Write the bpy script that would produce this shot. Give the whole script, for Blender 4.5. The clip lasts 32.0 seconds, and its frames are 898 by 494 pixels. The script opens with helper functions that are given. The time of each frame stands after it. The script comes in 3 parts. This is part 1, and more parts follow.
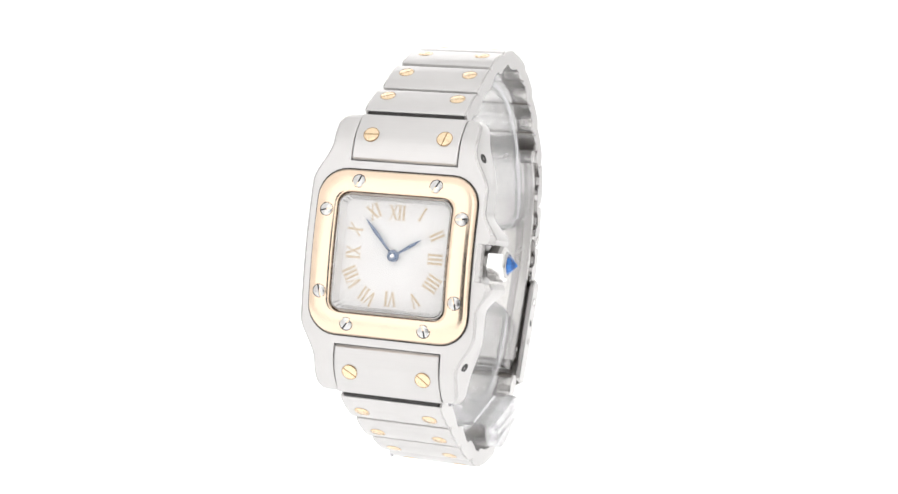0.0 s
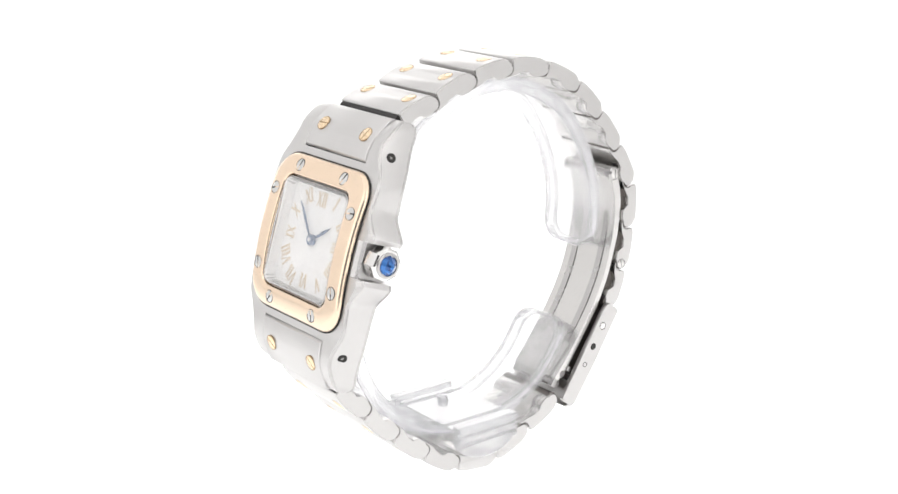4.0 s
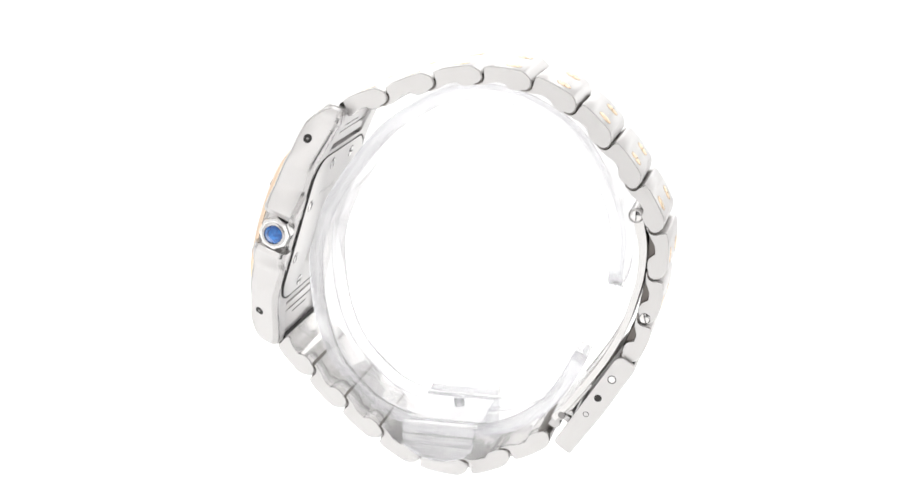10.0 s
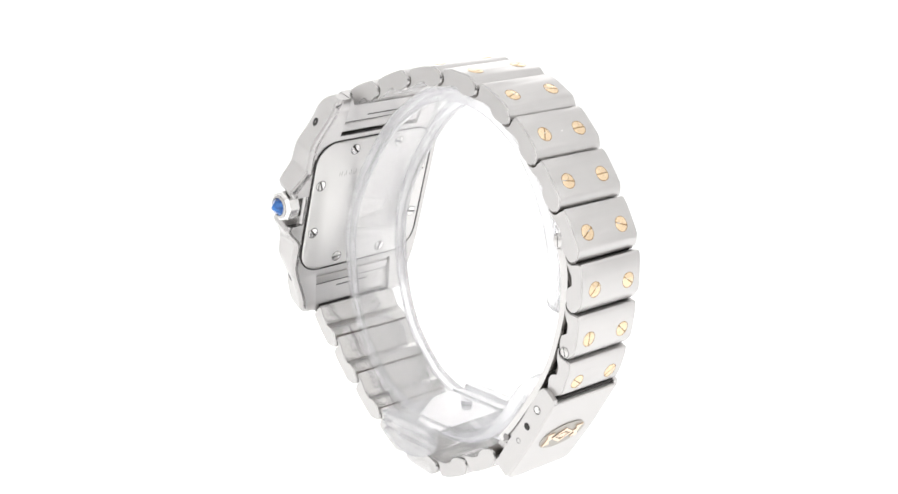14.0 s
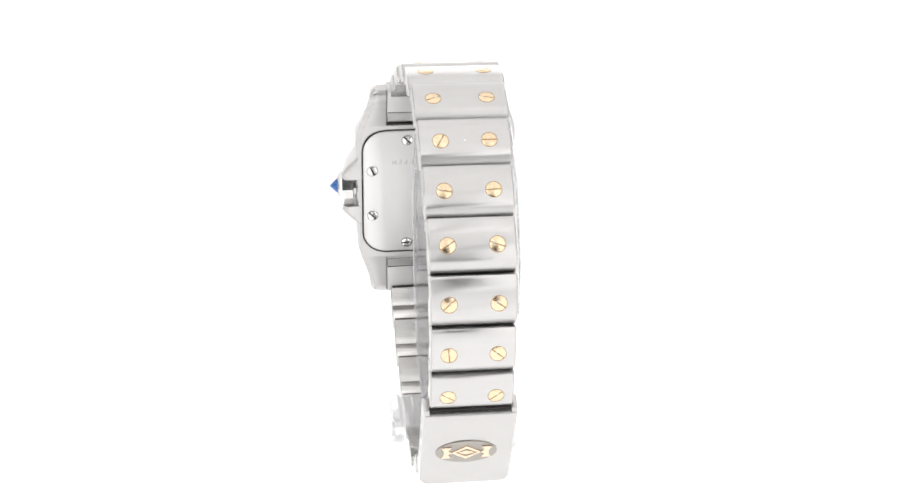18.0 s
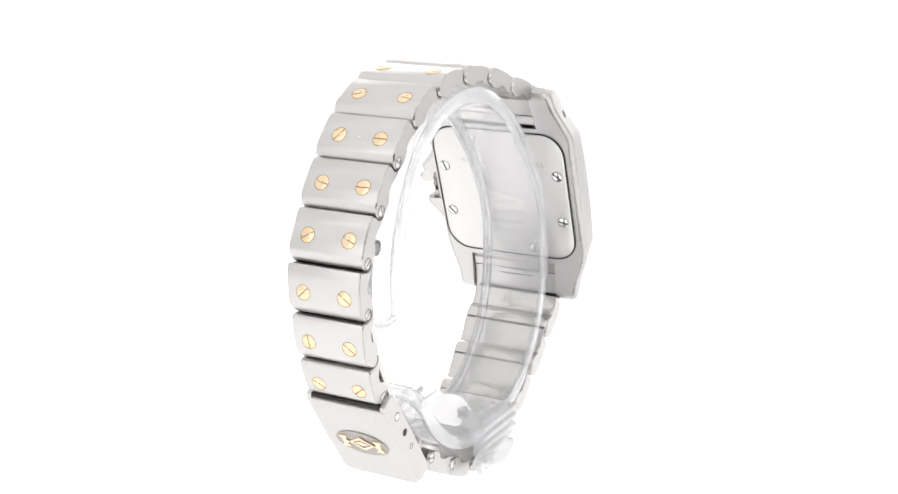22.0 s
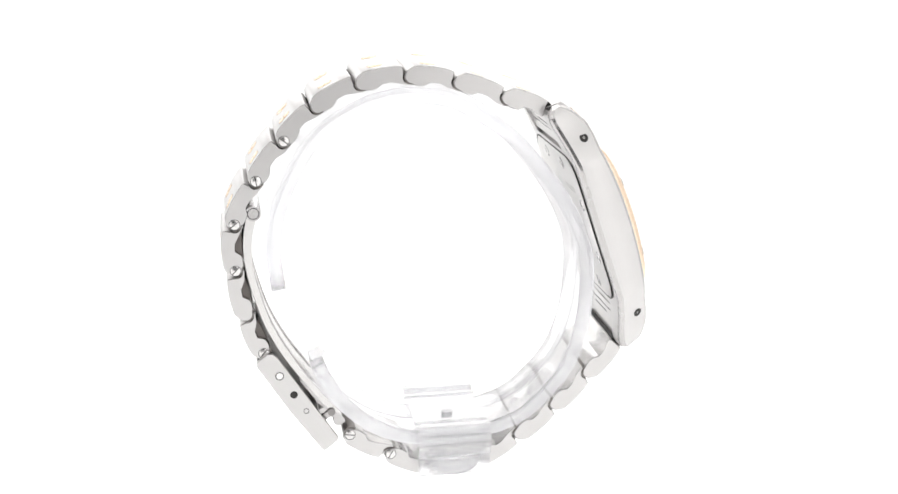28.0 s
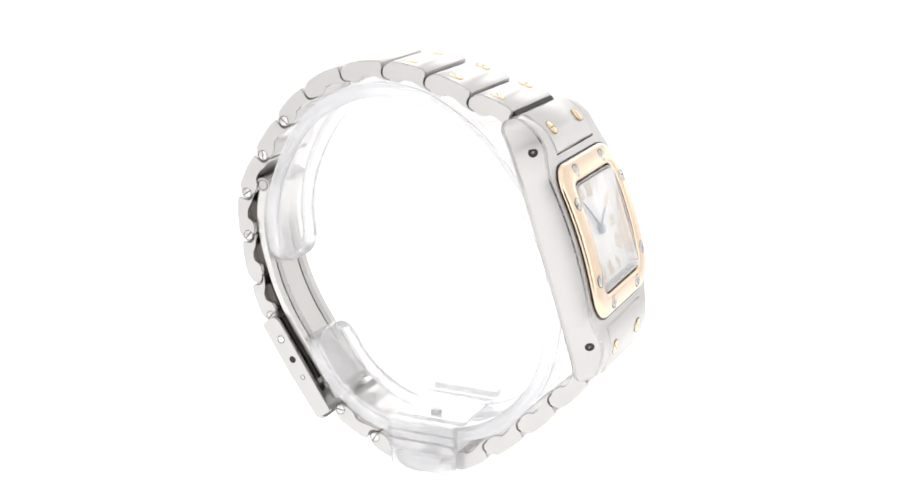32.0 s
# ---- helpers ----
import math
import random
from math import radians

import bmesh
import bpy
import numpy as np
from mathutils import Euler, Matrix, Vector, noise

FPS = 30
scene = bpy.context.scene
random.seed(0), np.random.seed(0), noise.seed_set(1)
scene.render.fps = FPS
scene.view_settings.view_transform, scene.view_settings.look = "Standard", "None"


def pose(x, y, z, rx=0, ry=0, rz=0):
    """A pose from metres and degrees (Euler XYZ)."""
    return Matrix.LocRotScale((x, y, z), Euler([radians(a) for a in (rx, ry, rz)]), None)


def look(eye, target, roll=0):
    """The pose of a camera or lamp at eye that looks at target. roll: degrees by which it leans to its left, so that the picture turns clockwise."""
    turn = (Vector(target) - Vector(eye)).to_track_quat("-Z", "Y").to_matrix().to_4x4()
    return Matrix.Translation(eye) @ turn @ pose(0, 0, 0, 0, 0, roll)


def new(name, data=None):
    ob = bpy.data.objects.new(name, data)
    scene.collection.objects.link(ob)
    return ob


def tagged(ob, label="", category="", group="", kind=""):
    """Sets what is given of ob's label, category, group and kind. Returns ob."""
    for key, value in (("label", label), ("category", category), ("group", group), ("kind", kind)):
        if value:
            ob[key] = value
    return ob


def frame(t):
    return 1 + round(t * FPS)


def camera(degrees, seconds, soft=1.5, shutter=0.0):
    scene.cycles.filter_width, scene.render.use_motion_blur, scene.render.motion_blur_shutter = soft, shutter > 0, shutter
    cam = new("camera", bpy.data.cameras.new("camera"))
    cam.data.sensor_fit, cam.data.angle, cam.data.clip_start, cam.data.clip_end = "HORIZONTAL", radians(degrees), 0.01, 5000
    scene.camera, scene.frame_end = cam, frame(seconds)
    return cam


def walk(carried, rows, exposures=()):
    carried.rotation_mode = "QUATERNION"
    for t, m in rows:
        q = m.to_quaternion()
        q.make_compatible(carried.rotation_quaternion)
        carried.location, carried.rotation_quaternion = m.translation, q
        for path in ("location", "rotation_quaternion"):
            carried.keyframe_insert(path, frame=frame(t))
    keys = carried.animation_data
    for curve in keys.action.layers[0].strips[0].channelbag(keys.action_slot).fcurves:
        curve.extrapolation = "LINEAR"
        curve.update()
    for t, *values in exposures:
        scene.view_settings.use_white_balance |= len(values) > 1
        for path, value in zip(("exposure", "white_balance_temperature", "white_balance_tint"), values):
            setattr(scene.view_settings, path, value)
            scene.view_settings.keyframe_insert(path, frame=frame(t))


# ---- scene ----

# camera on a tripod, the watch turns before it on a turntable
Z0 = 0.062                       # height of the watch's own origin above the table
cam = camera(34.91, 32.0, soft=1.5)
EYE = Vector((0.0, -0.1808, 0.0384 + Z0))
PITCH, YAW = radians(16.14), radians(0.047)
AIM = EYE + Vector((math.sin(YAW) * math.cos(PITCH), math.cos(YAW) * math.cos(PITCH), -math.sin(PITCH)))
walk(cam, [(0.0, look(EYE, AIM, -0.486)), (32.0, look(EYE, AIM, -0.486))], exposures=[(0.0, 0.14), (32.0, 0.14)])

# ---- light: an unseen white tent, its walls given an added glow ----
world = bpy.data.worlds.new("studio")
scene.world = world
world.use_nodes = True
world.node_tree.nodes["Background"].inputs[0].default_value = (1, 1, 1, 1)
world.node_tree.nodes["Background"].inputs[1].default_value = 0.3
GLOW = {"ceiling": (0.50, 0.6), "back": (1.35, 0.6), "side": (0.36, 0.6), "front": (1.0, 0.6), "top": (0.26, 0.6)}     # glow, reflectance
TABLE_GLOW = (0.54, 0.04)        # glow added to the table sheet: near the watch, and away from it
SWEEP_GLOW = 0.75                # more glow added where the sheet rises, for reflections in the steel

MM = 0.001
OPEN = 125                       # half width of the opening for the camera, mm
TABLE_EDGE = -385                # the table's front edge, mm


# ---- materials ----
def material(name):
    m = bpy.data.materials.new(name)
    m.use_nodes = True
    return m, m.node_tree.nodes, m.node_tree.links, m.node_tree.nodes["Principled BSDF"]


def add(nodes, kind, **inputs):
    n = nodes.new(kind)
    for k, v in inputs.items():
        n.inputs[k.replace("_", " ")].default_value = v
    return n


def surface(name, color, metal=0.0, rough=0.4, grain=(400, 400, 400), bump=0.0, spread=0.06, vary=0.0, coat=0.0):
    """A surface with fine grain (stretched by the three scales), soft blotches and a little change from piece to piece."""
    m, nodes, links, b = material(name)
    b.inputs["Metallic"].default_value = metal
    b.inputs["Coat Weight"].default_value = coat
    tc = nodes.new("ShaderNodeTexCoord")
    mp = nodes.new("ShaderNodeMapping")
    mp.inputs["Scale"].default_value = grain
    links.new(tc.outputs["Object"], mp.inputs["Vector"])
    fine = add(nodes, "ShaderNodeTexNoise", Scale=1.0, Detail=3.0)
    links.new(mp.outputs["Vector"], fine.inputs["Vector"])
    blot = add(nodes, "ShaderNodeTexNoise", Scale=260.0, Detail=2.0)
    links.new(tc.outputs["Object"], blot.inputs["Vector"])
    both = nodes.new("ShaderNodeMath")
    both.operation = "ADD"
    links.new(fine.outputs["Fac"], both.inputs[0])
    links.new(blot.outputs["Fac"], both.inputs[1])
    rr = add(nodes, "ShaderNodeMapRange")
    rr.inputs["From Min"].default_value, rr.inputs["From Max"].default_value = 0.6, 1.4
    rr.inputs["To Min"].default_value, rr.inputs["To Max"].default_value = max(rough - spread, 0.02), rough + spread
    links.new(both.outputs[0], rr.inputs["Value"])
    links.new(rr.outputs[0], b.inputs["Roughness"])
    hsv = nodes.new("ShaderNodeHueSaturation")
    hsv.inputs["Color"].default_value = (*color, 1)
    vv = add(nodes, "ShaderNodeMapRange")
    vv.inputs["From Min"].default_value, vv.inputs["From Max"].default_value = 0.6, 1.4
    vv.inputs["To Min"].default_value, vv.inputs["To Max"].default_value = 1 - spread * 0.6, 1 + spread * 0.6
    links.new(both.outputs[0], vv.inputs["Value"])
    if vary:
        info = nodes.new("ShaderNodeObjectInfo")
        rv = add(nodes, "ShaderNodeMapRange")
        rv.inputs["To Min"].default_value, rv.inputs["To Max"].default_value = 1 - vary, 1 + vary
        links.new(info.outputs["Random"], rv.inputs["Value"])
        mul = nodes.new("ShaderNodeMath")
        mul.operation = "MULTIPLY"
        links.new(rv.outputs[0], mul.inputs[0])
        links.new(vv.outputs[0], mul.inputs[1])
        links.new(mul.outputs[0], hsv.inputs["Value"])
    else:
        links.new(vv.outputs[0], hsv.inputs["Value"])
    links.new(hsv.outputs[0], b.inputs["Base Color"])
    if bump:
        bp = add(nodes, "ShaderNodeBump", Strength=bump, Distance=0.00004)
        links.new(fine.outputs["Fac"], bp.inputs["Height"])
        links.new(bp.outputs[0], b.inputs["Normal"])
    return m


def clear(name, ior, tint, milk):
    """Thin clear plastic or glass: it lets light straight through, mirrors by its index, with a trace of milkiness."""
    m, nodes, links, b = material(name)
    nodes.remove(b)
    out = nodes["Material Output"]
    tr = nodes.new("ShaderNodeBsdfTransparent")
    tr.inputs["Color"].default_value = (*tint, 1)
    front = nodes.new("ShaderNodeBsdfDiffuse")
    back = nodes.new("ShaderNodeBsdfTranslucent")
    df = nodes.new("ShaderNodeMixShader")
    for i, n in ((1, front), (2, back)):
        n.inputs["Color"].default_value = (0.97, 0.97, 0.99, 1)
        links.new(n.outputs[0], df.inputs[i])
    gl = nodes.new("ShaderNodeBsdfGlossy")
    gl.inputs["Roughness"].default_value = 0.03
    lw = nodes.new("ShaderNodeLayerWeight")
    lw.inputs["Blend"].default_value = 0.25
    fr = add(nodes, "ShaderNodeMapRange")
    fr.inputs["To Min"].default_value, fr.inputs["To Max"].default_value = ((ior - 1) / (ior + 1)) ** 2, 0.4
    links.new(lw.outputs["Facing"], fr.inputs["Value"])
    tc = nodes.new("ShaderNodeTexCoord")
    n = add(nodes, "ShaderNodeTexNoise", Scale=220.0, Detail=2.0)
    links.new(tc.outputs["Object"], n.inputs["Vector"])
    rr = add(nodes, "ShaderNodeMapRange")
    rr.inputs["To Min"].default_value, rr.inputs["To Max"].default_value = milk * 0.4, milk * 1.6
    links.new(n.outputs["Fac"], rr.inputs["Value"])
    a, c = nodes.new("ShaderNodeMixShader"), nodes.new("ShaderNodeMixShader")
    links.new(rr.outputs[0], a.inputs["Fac"])
    links.new(tr.outputs[0], a.inputs[1])
    links.new(df.outputs[0], a.inputs[2])
    links.new(fr.outputs[0], c.inputs["Fac"])
    links.new(a.outputs[0], c.inputs[1])
    links.new(gl.outputs[0], c.inputs[2])
    links.new(c.outputs[0], out.inputs["Surface"])
    return m


def acrylic(name, haze, bend, edge=0.5, tint=1.0):
    """Moulded clear plastic: mostly clear, partly bending the light, white haze mixed in for the bright surroundings it
    gathers, mirror-like at a glancing view.
    """
    m, nodes, links, b = material(name)
    nodes.remove(b)

    def mix(fac, first, second):
        n = nodes.new("ShaderNodeMixShader")
        if isinstance(fac, float):
            n.inputs["Fac"].default_value = fac
        else:
            links.new(fac, n.inputs["Fac"])
        links.new(first.outputs[0], n.inputs[1])
        links.new(second.outputs[0], n.inputs[2])
        return n

    tr = nodes.new("ShaderNodeBsdfTransparent")
    gl = add(nodes, "ShaderNodeBsdfGlass", IOR=1.49, Roughness=0.02)
    gl.inputs["Color"].default_value = (tint, tint, 0.2 + 0.8 * tint, 1)
    front, back = nodes.new("ShaderNodeBsdfDiffuse"), nodes.new("ShaderNodeBsdfTranslucent")
    for n in (front, back):
        n.inputs["Color"].default_value = (0.975, 0.975, 0.995, 1)
    body = mix(bend, tr, gl)
    skin = mix(0.5, front, back)
    tc = nodes.new("ShaderNodeTexCoord")
    noise = add(nodes, "ShaderNodeTexNoise", Scale=160.0, Detail=3.0)
    links.new(tc.outputs["Object"], noise.inputs["Vector"])
    r = add(nodes, "ShaderNodeMapRange")
    r.inputs["From Min"].default_value, r.inputs["From Max"].default_value = 0.3, 0.7
    r.inputs["To Min"].default_value, r.inputs["To Max"].default_value = haze * 0.9, haze * 1.1
    links.new(noise.outputs["Fac"], r.inputs["Value"])
    dull = mix(r.outputs[0], body, skin)
    lw = add(nodes, "ShaderNodeLayerWeight", Blend=0.22)
    g = add(nodes, "ShaderNodeMapRange")
    g.inputs["To Min"].default_value, g.inputs["To Max"].default_value = 0.03, edge
    links.new(lw.outputs["Facing"], g.inputs["Value"])
    gloss = add(nodes, "ShaderNodeBsdfGlossy", Roughness=0.06)
    links.new(mix(g.outputs[0], dull, gloss).outputs[0], nodes["Material Output"].inputs["Surface"])
    return m


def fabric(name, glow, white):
    """Unseen white tent cloth: an even glow is added to light the watch."""
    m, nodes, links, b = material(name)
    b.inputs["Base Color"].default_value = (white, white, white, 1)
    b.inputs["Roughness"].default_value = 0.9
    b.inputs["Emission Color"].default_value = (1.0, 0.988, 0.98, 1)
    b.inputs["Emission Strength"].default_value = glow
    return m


STEEL = surface("brushed_steel", (0.56, 0.55, 0.545), 1.0, 0.35, (90, 11000, 11000), 0.16, 0.07, 0.02)
STEEL_SIDE = surface("satin_steel", (0.535, 0.525, 0.519), 1.0, 0.31, (9000, 500, 7000), 0.03, 0.04)
CASE_STEEL = surface("brushed_case_steel", (0.56, 0.55, 0.545), 1.0, 0.38, (9000, 500, 7000), 0.03, 0.05)
EDGE = surface("polished_edge_steel", (0.47, 0.46, 0.455), 1.0, 0.26, (900, 900, 900), 0.0, 0.03)
POLISHED = surface("polished_steel", (0.70, 0.69, 0.68), 1.0, 0.17, (300, 300, 300), 0.0, 0.03)
BACK = surface("case_back_steel", (0.68, 0.672, 0.663), 1.0, 0.46, (9000, 700, 9000), 0.04, 0.03)
GOLD = surface("polished_gold", (0.79, 0.63, 0.485), 1.0, 0.2, (500, 500, 500), 0.0, 0.04)
GOLD_SCREW = surface("brushed_gold", (0.80, 0.63, 0.43), 1.0, 0.26, (6000, 800, 6000), 0.15, 0.06, 0.04)
DARK = surface("dark_gap_metal", (0.035, 0.033, 0.032), 0.6, 0.55)
# dark metal standing in for shade inside the clasp and the joints
SHADE_FILL = surface("shade_fill_metal", (0.16, 0.145, 0.135), 0.8, 0.4)
INSIDE = surface("bright_inner_steel", (0.58, 0.57, 0.56), 1.0, 0.22, (120, 9000, 9000), 0.06, 0.04, 0.03)
# steel with the shade of recesses put into its colour
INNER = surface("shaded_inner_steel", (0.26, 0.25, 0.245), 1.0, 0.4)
DIAL = surface("silvered_dial", (0.82, 0.81, 0.795), 0.0, 0.5, (3000, 3000, 3000), 0.1, 0.05)
NUMERAL = surface("gilt_print", (0.62, 0.49, 0.32), 0.3, 0.5)
BLUED = surface("blued_steel", (0.05, 0.105, 0.21), 0.6, 0.3)
ENGRAVED = surface("engraved_steel", (0.34, 0.34, 0.33), 1.0, 0.45)
# the white haze stands in for light gathered in the plastic
ACRYLIC = acrylic("clear_acrylic", 0.1, 0.12, 0.25)
ACRYLIC_BLOCK = acrylic("hazed_acrylic", 0.15, 0.65, 0.5, 0.985)
ACRYLIC_RIM = acrylic("hazed_rim_acrylic", 0.12, 0.65, 0.5, 0.94)
ACRYLIC_SHEET = clear("thin_clear_sheet", 1.2, (1, 1, 1), 0.01)
# milk here stands in for the glare that veils dial and hands
CRYSTAL = clear("sapphire_crystal", 1.25, (1, 1, 1), 0.11)
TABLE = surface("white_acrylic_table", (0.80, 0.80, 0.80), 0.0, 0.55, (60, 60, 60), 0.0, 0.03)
# glow added to the sheet, strongest near the watch and where it rises
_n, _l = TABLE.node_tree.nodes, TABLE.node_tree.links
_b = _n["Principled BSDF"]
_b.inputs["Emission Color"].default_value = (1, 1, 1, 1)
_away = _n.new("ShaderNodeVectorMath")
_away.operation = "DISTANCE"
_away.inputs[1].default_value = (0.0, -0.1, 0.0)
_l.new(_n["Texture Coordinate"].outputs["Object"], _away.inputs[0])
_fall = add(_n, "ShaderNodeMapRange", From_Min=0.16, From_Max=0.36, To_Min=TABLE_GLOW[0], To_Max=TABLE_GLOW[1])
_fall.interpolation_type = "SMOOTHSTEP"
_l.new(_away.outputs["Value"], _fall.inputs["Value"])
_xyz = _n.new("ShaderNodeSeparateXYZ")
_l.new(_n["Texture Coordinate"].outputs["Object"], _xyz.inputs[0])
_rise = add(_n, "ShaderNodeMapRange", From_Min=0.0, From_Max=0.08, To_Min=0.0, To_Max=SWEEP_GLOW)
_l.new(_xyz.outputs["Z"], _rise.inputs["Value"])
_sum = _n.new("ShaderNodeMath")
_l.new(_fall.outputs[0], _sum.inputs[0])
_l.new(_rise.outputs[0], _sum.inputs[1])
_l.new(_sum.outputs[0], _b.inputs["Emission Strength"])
GEM, _n, _l, _b = material("blue_spinel")
_tc = _n.new("ShaderNodeTexCoord")
# light and dark blue cells paint the sparkle inside the stone
_cells = add(_n, "ShaderNodeTexVoronoi", Scale=2200.0)
_l.new(_tc.outputs["Object"], _cells.inputs["Vector"])
_ramp = _n.new("ShaderNodeValToRGB")
for _k, _c in enumerate(((0.008, 0.04, 0.17, 1), (0.03, 0.17, 0.5, 1))):
    _ramp.color_ramp.elements[_k].color = _c
_ramp.color_ramp.elements[0].position, _ramp.color_ramp.elements[1].position = 0.15, 0.85
_l.new(_cells.outputs["Color"], _ramp.inputs["Fac"])
_l.new(_ramp.outputs["Color"], _b.inputs["Base Color"])
_b.inputs["Roughness"].default_value = 0.08
_b.inputs["Metallic"].default_value = 0.6
_b.inputs["Coat Weight"].default_value = 0.6


# ---- building helpers ----
def finish(bm, name, mat, smooth=35):
    bmesh.ops.recalc_face_normals(bm, faces=bm.faces)
    me = bpy.data.meshes.new(name)
    bm.transform(Matrix.Scale(MM, 4))
    for f in bm.faces:
        f.smooth = True
    bm.to_mesh(me)
    bm.free()
    me.set_sharp_from_angle(angle=radians(smooth))
    me.materials.append(mat)
    return me


def put(name, me, parent, m=None, label=""):
    """A mesh object under its thing or part; m is its pose there, its shift in millimetres."""
    ob = new(name, me)
    ob.parent = parent
    if m is not None:
        m = m.copy()
        m.translation = m.translation * MM
        ob.matrix_local = m
    if label:
        ob["label"] = label
    return ob


def part(name, bm, mat, parent, label="", m=None, smooth=35):
    return put(name, finish(bm, name, mat, smooth), parent, m, label)


def loft(bm, loops, closed=True, caps=True):
    """Skin a row of vertex loops."""
    rows = [[bm.verts.new(p) for p in loop] for loop in loops]
    n = len(rows[0])
    for a, b in zip(rows, rows[1:]):
        for i in range(n if closed else n - 1):
            j = (i + 1) % n
            bm.faces.new((a[i], a[j], b[j], b[i]))
    if caps:
        bm.faces.new(rows[0][::-1])
        bm.faces.new(rows[-1])
    return rows


def basis(origin, x, y, z):
    m = Matrix((x, y, z)).transposed().to_4x4()
    m.translation = origin
    return m


def rounded(hx, hy, r, n=6, straight=1):
    """A rounded rectangle, counter-clockwise; its straight sides in so many pieces."""
    pts = []
    for cx, cy, a0 in ((hx - r, hy - r, 0), (-hx + r, hy - r, 90), (-hx + r, -hy + r, 180), (hx - r, -hy + r, 270)):
        for i in range(n + 1):
            a = radians(a0 + 90 * i / n)
            pts.append((cx + r * math.cos(a), cy + r * math.sin(a)))
    if straight > 1:
        out = []
        for i, p in enumerate(pts):
            out.append(p)
            if i % (n + 1) == n:
                q = pts[(i + 1) % len(pts)]
                out += [(p[0] + (q[0] - p[0]) * k / straight, p[1] + (q[1] - p[1]) * k / straight) for k in range(1, straight)]
        pts = out
    return pts


def circle(r, n=20, a0=0.0):
    return [(r * math.cos(a0 + 2 * math.pi * i / n), r * math.sin(a0 + 2 * math.pi * i / n)) for i in range(n)]


def smoothstep(a, b, v):
    u = min(max((v - a) / (b - a), 0), 1)
    return u * u * (3 - 2 * u)


def box_mesh(bm, x0, x1, y0, y1, z0, z1, c=0.1):
    """A box with chamfered edges round its z-axis and top."""
    hx, hy = (x1 - x0) / 2, (y1 - y0) / 2
    cx, cy = (x0 + x1) / 2, (y0 + y1) / 2
    loops = []
    for z, i in ((z0, c), (z0 + c, 0), (z1 - c, 0), (z1, c)):
        loops.append([(cx + p, cy + q, z) for p, q in rounded(hx - i, hy - i, max(c, 0.02), 2)])
    loft(bm, loops)


def disc(bm, r, z0, z1, n=20, c=0.0, at=(0, 0)):
    loops = [[(at[0] + x, at[1] + y, z0) for x, y in circle(r, n)], [(at[0] + x, at[1] + y, z1 - c) for x, y in circle(r, n)]]
    if c:
        loops.append([(at[0] + x, at[1] + y, z1) for x, y in circle(r - c, n)])
    loft(bm, loops)


def screw_mesh(name, mat, r, slot, high, gap=None):
    """A slotted screw head seen along +z: two half heads with a dark slot between them."""
    bm = bmesh.new()
    a0 = math.asin(slot / r)
    arc = [a0 + (math.pi - 2 * a0) * i / 10 for i in range(11)]
    for s in (1, -1):
        loops = []
        for z, rr in ((-0.3, r), (high - 0.05, r), (high, r - 0.08)):
            loops.append([(rr * math.cos(a), s * max(rr * math.sin(a), slot), z) for a in arc][::s])
        loft(bm, loops)
    n = len(bm.faces)
    loft(bm, [[(x * (r - 0.04), y * slot * 1.02, z) for x, y in ((-1, -1), (1, -1), (1, 1), (-1, 1))] for z in (-0.3, high * 0.3)])
    me = finish(bm, name, mat)
    me.materials.append(gap or DARK)
    for f in me.polygons[n:]:
        f.material_index = 1
    return me


def ring_mesh(name, mat, r0, r1, z0, z1, n=24):
    bm = bmesh.new()
    rows = []
    for r, z in ((r0, z0), (r0, z1), (r1, z1), (r1, z0)):
        rows.append([bm.verts.new((x, y, z)) for x, y in circle(r, n)])
    for a, b in zip(rows, rows[1:] + rows[:1]):
        for i in range(n):
            j = (i + 1) % n
            bm.faces.new((a[i], a[j], b[j], b[i]))
    return finish(bm, name, mat)


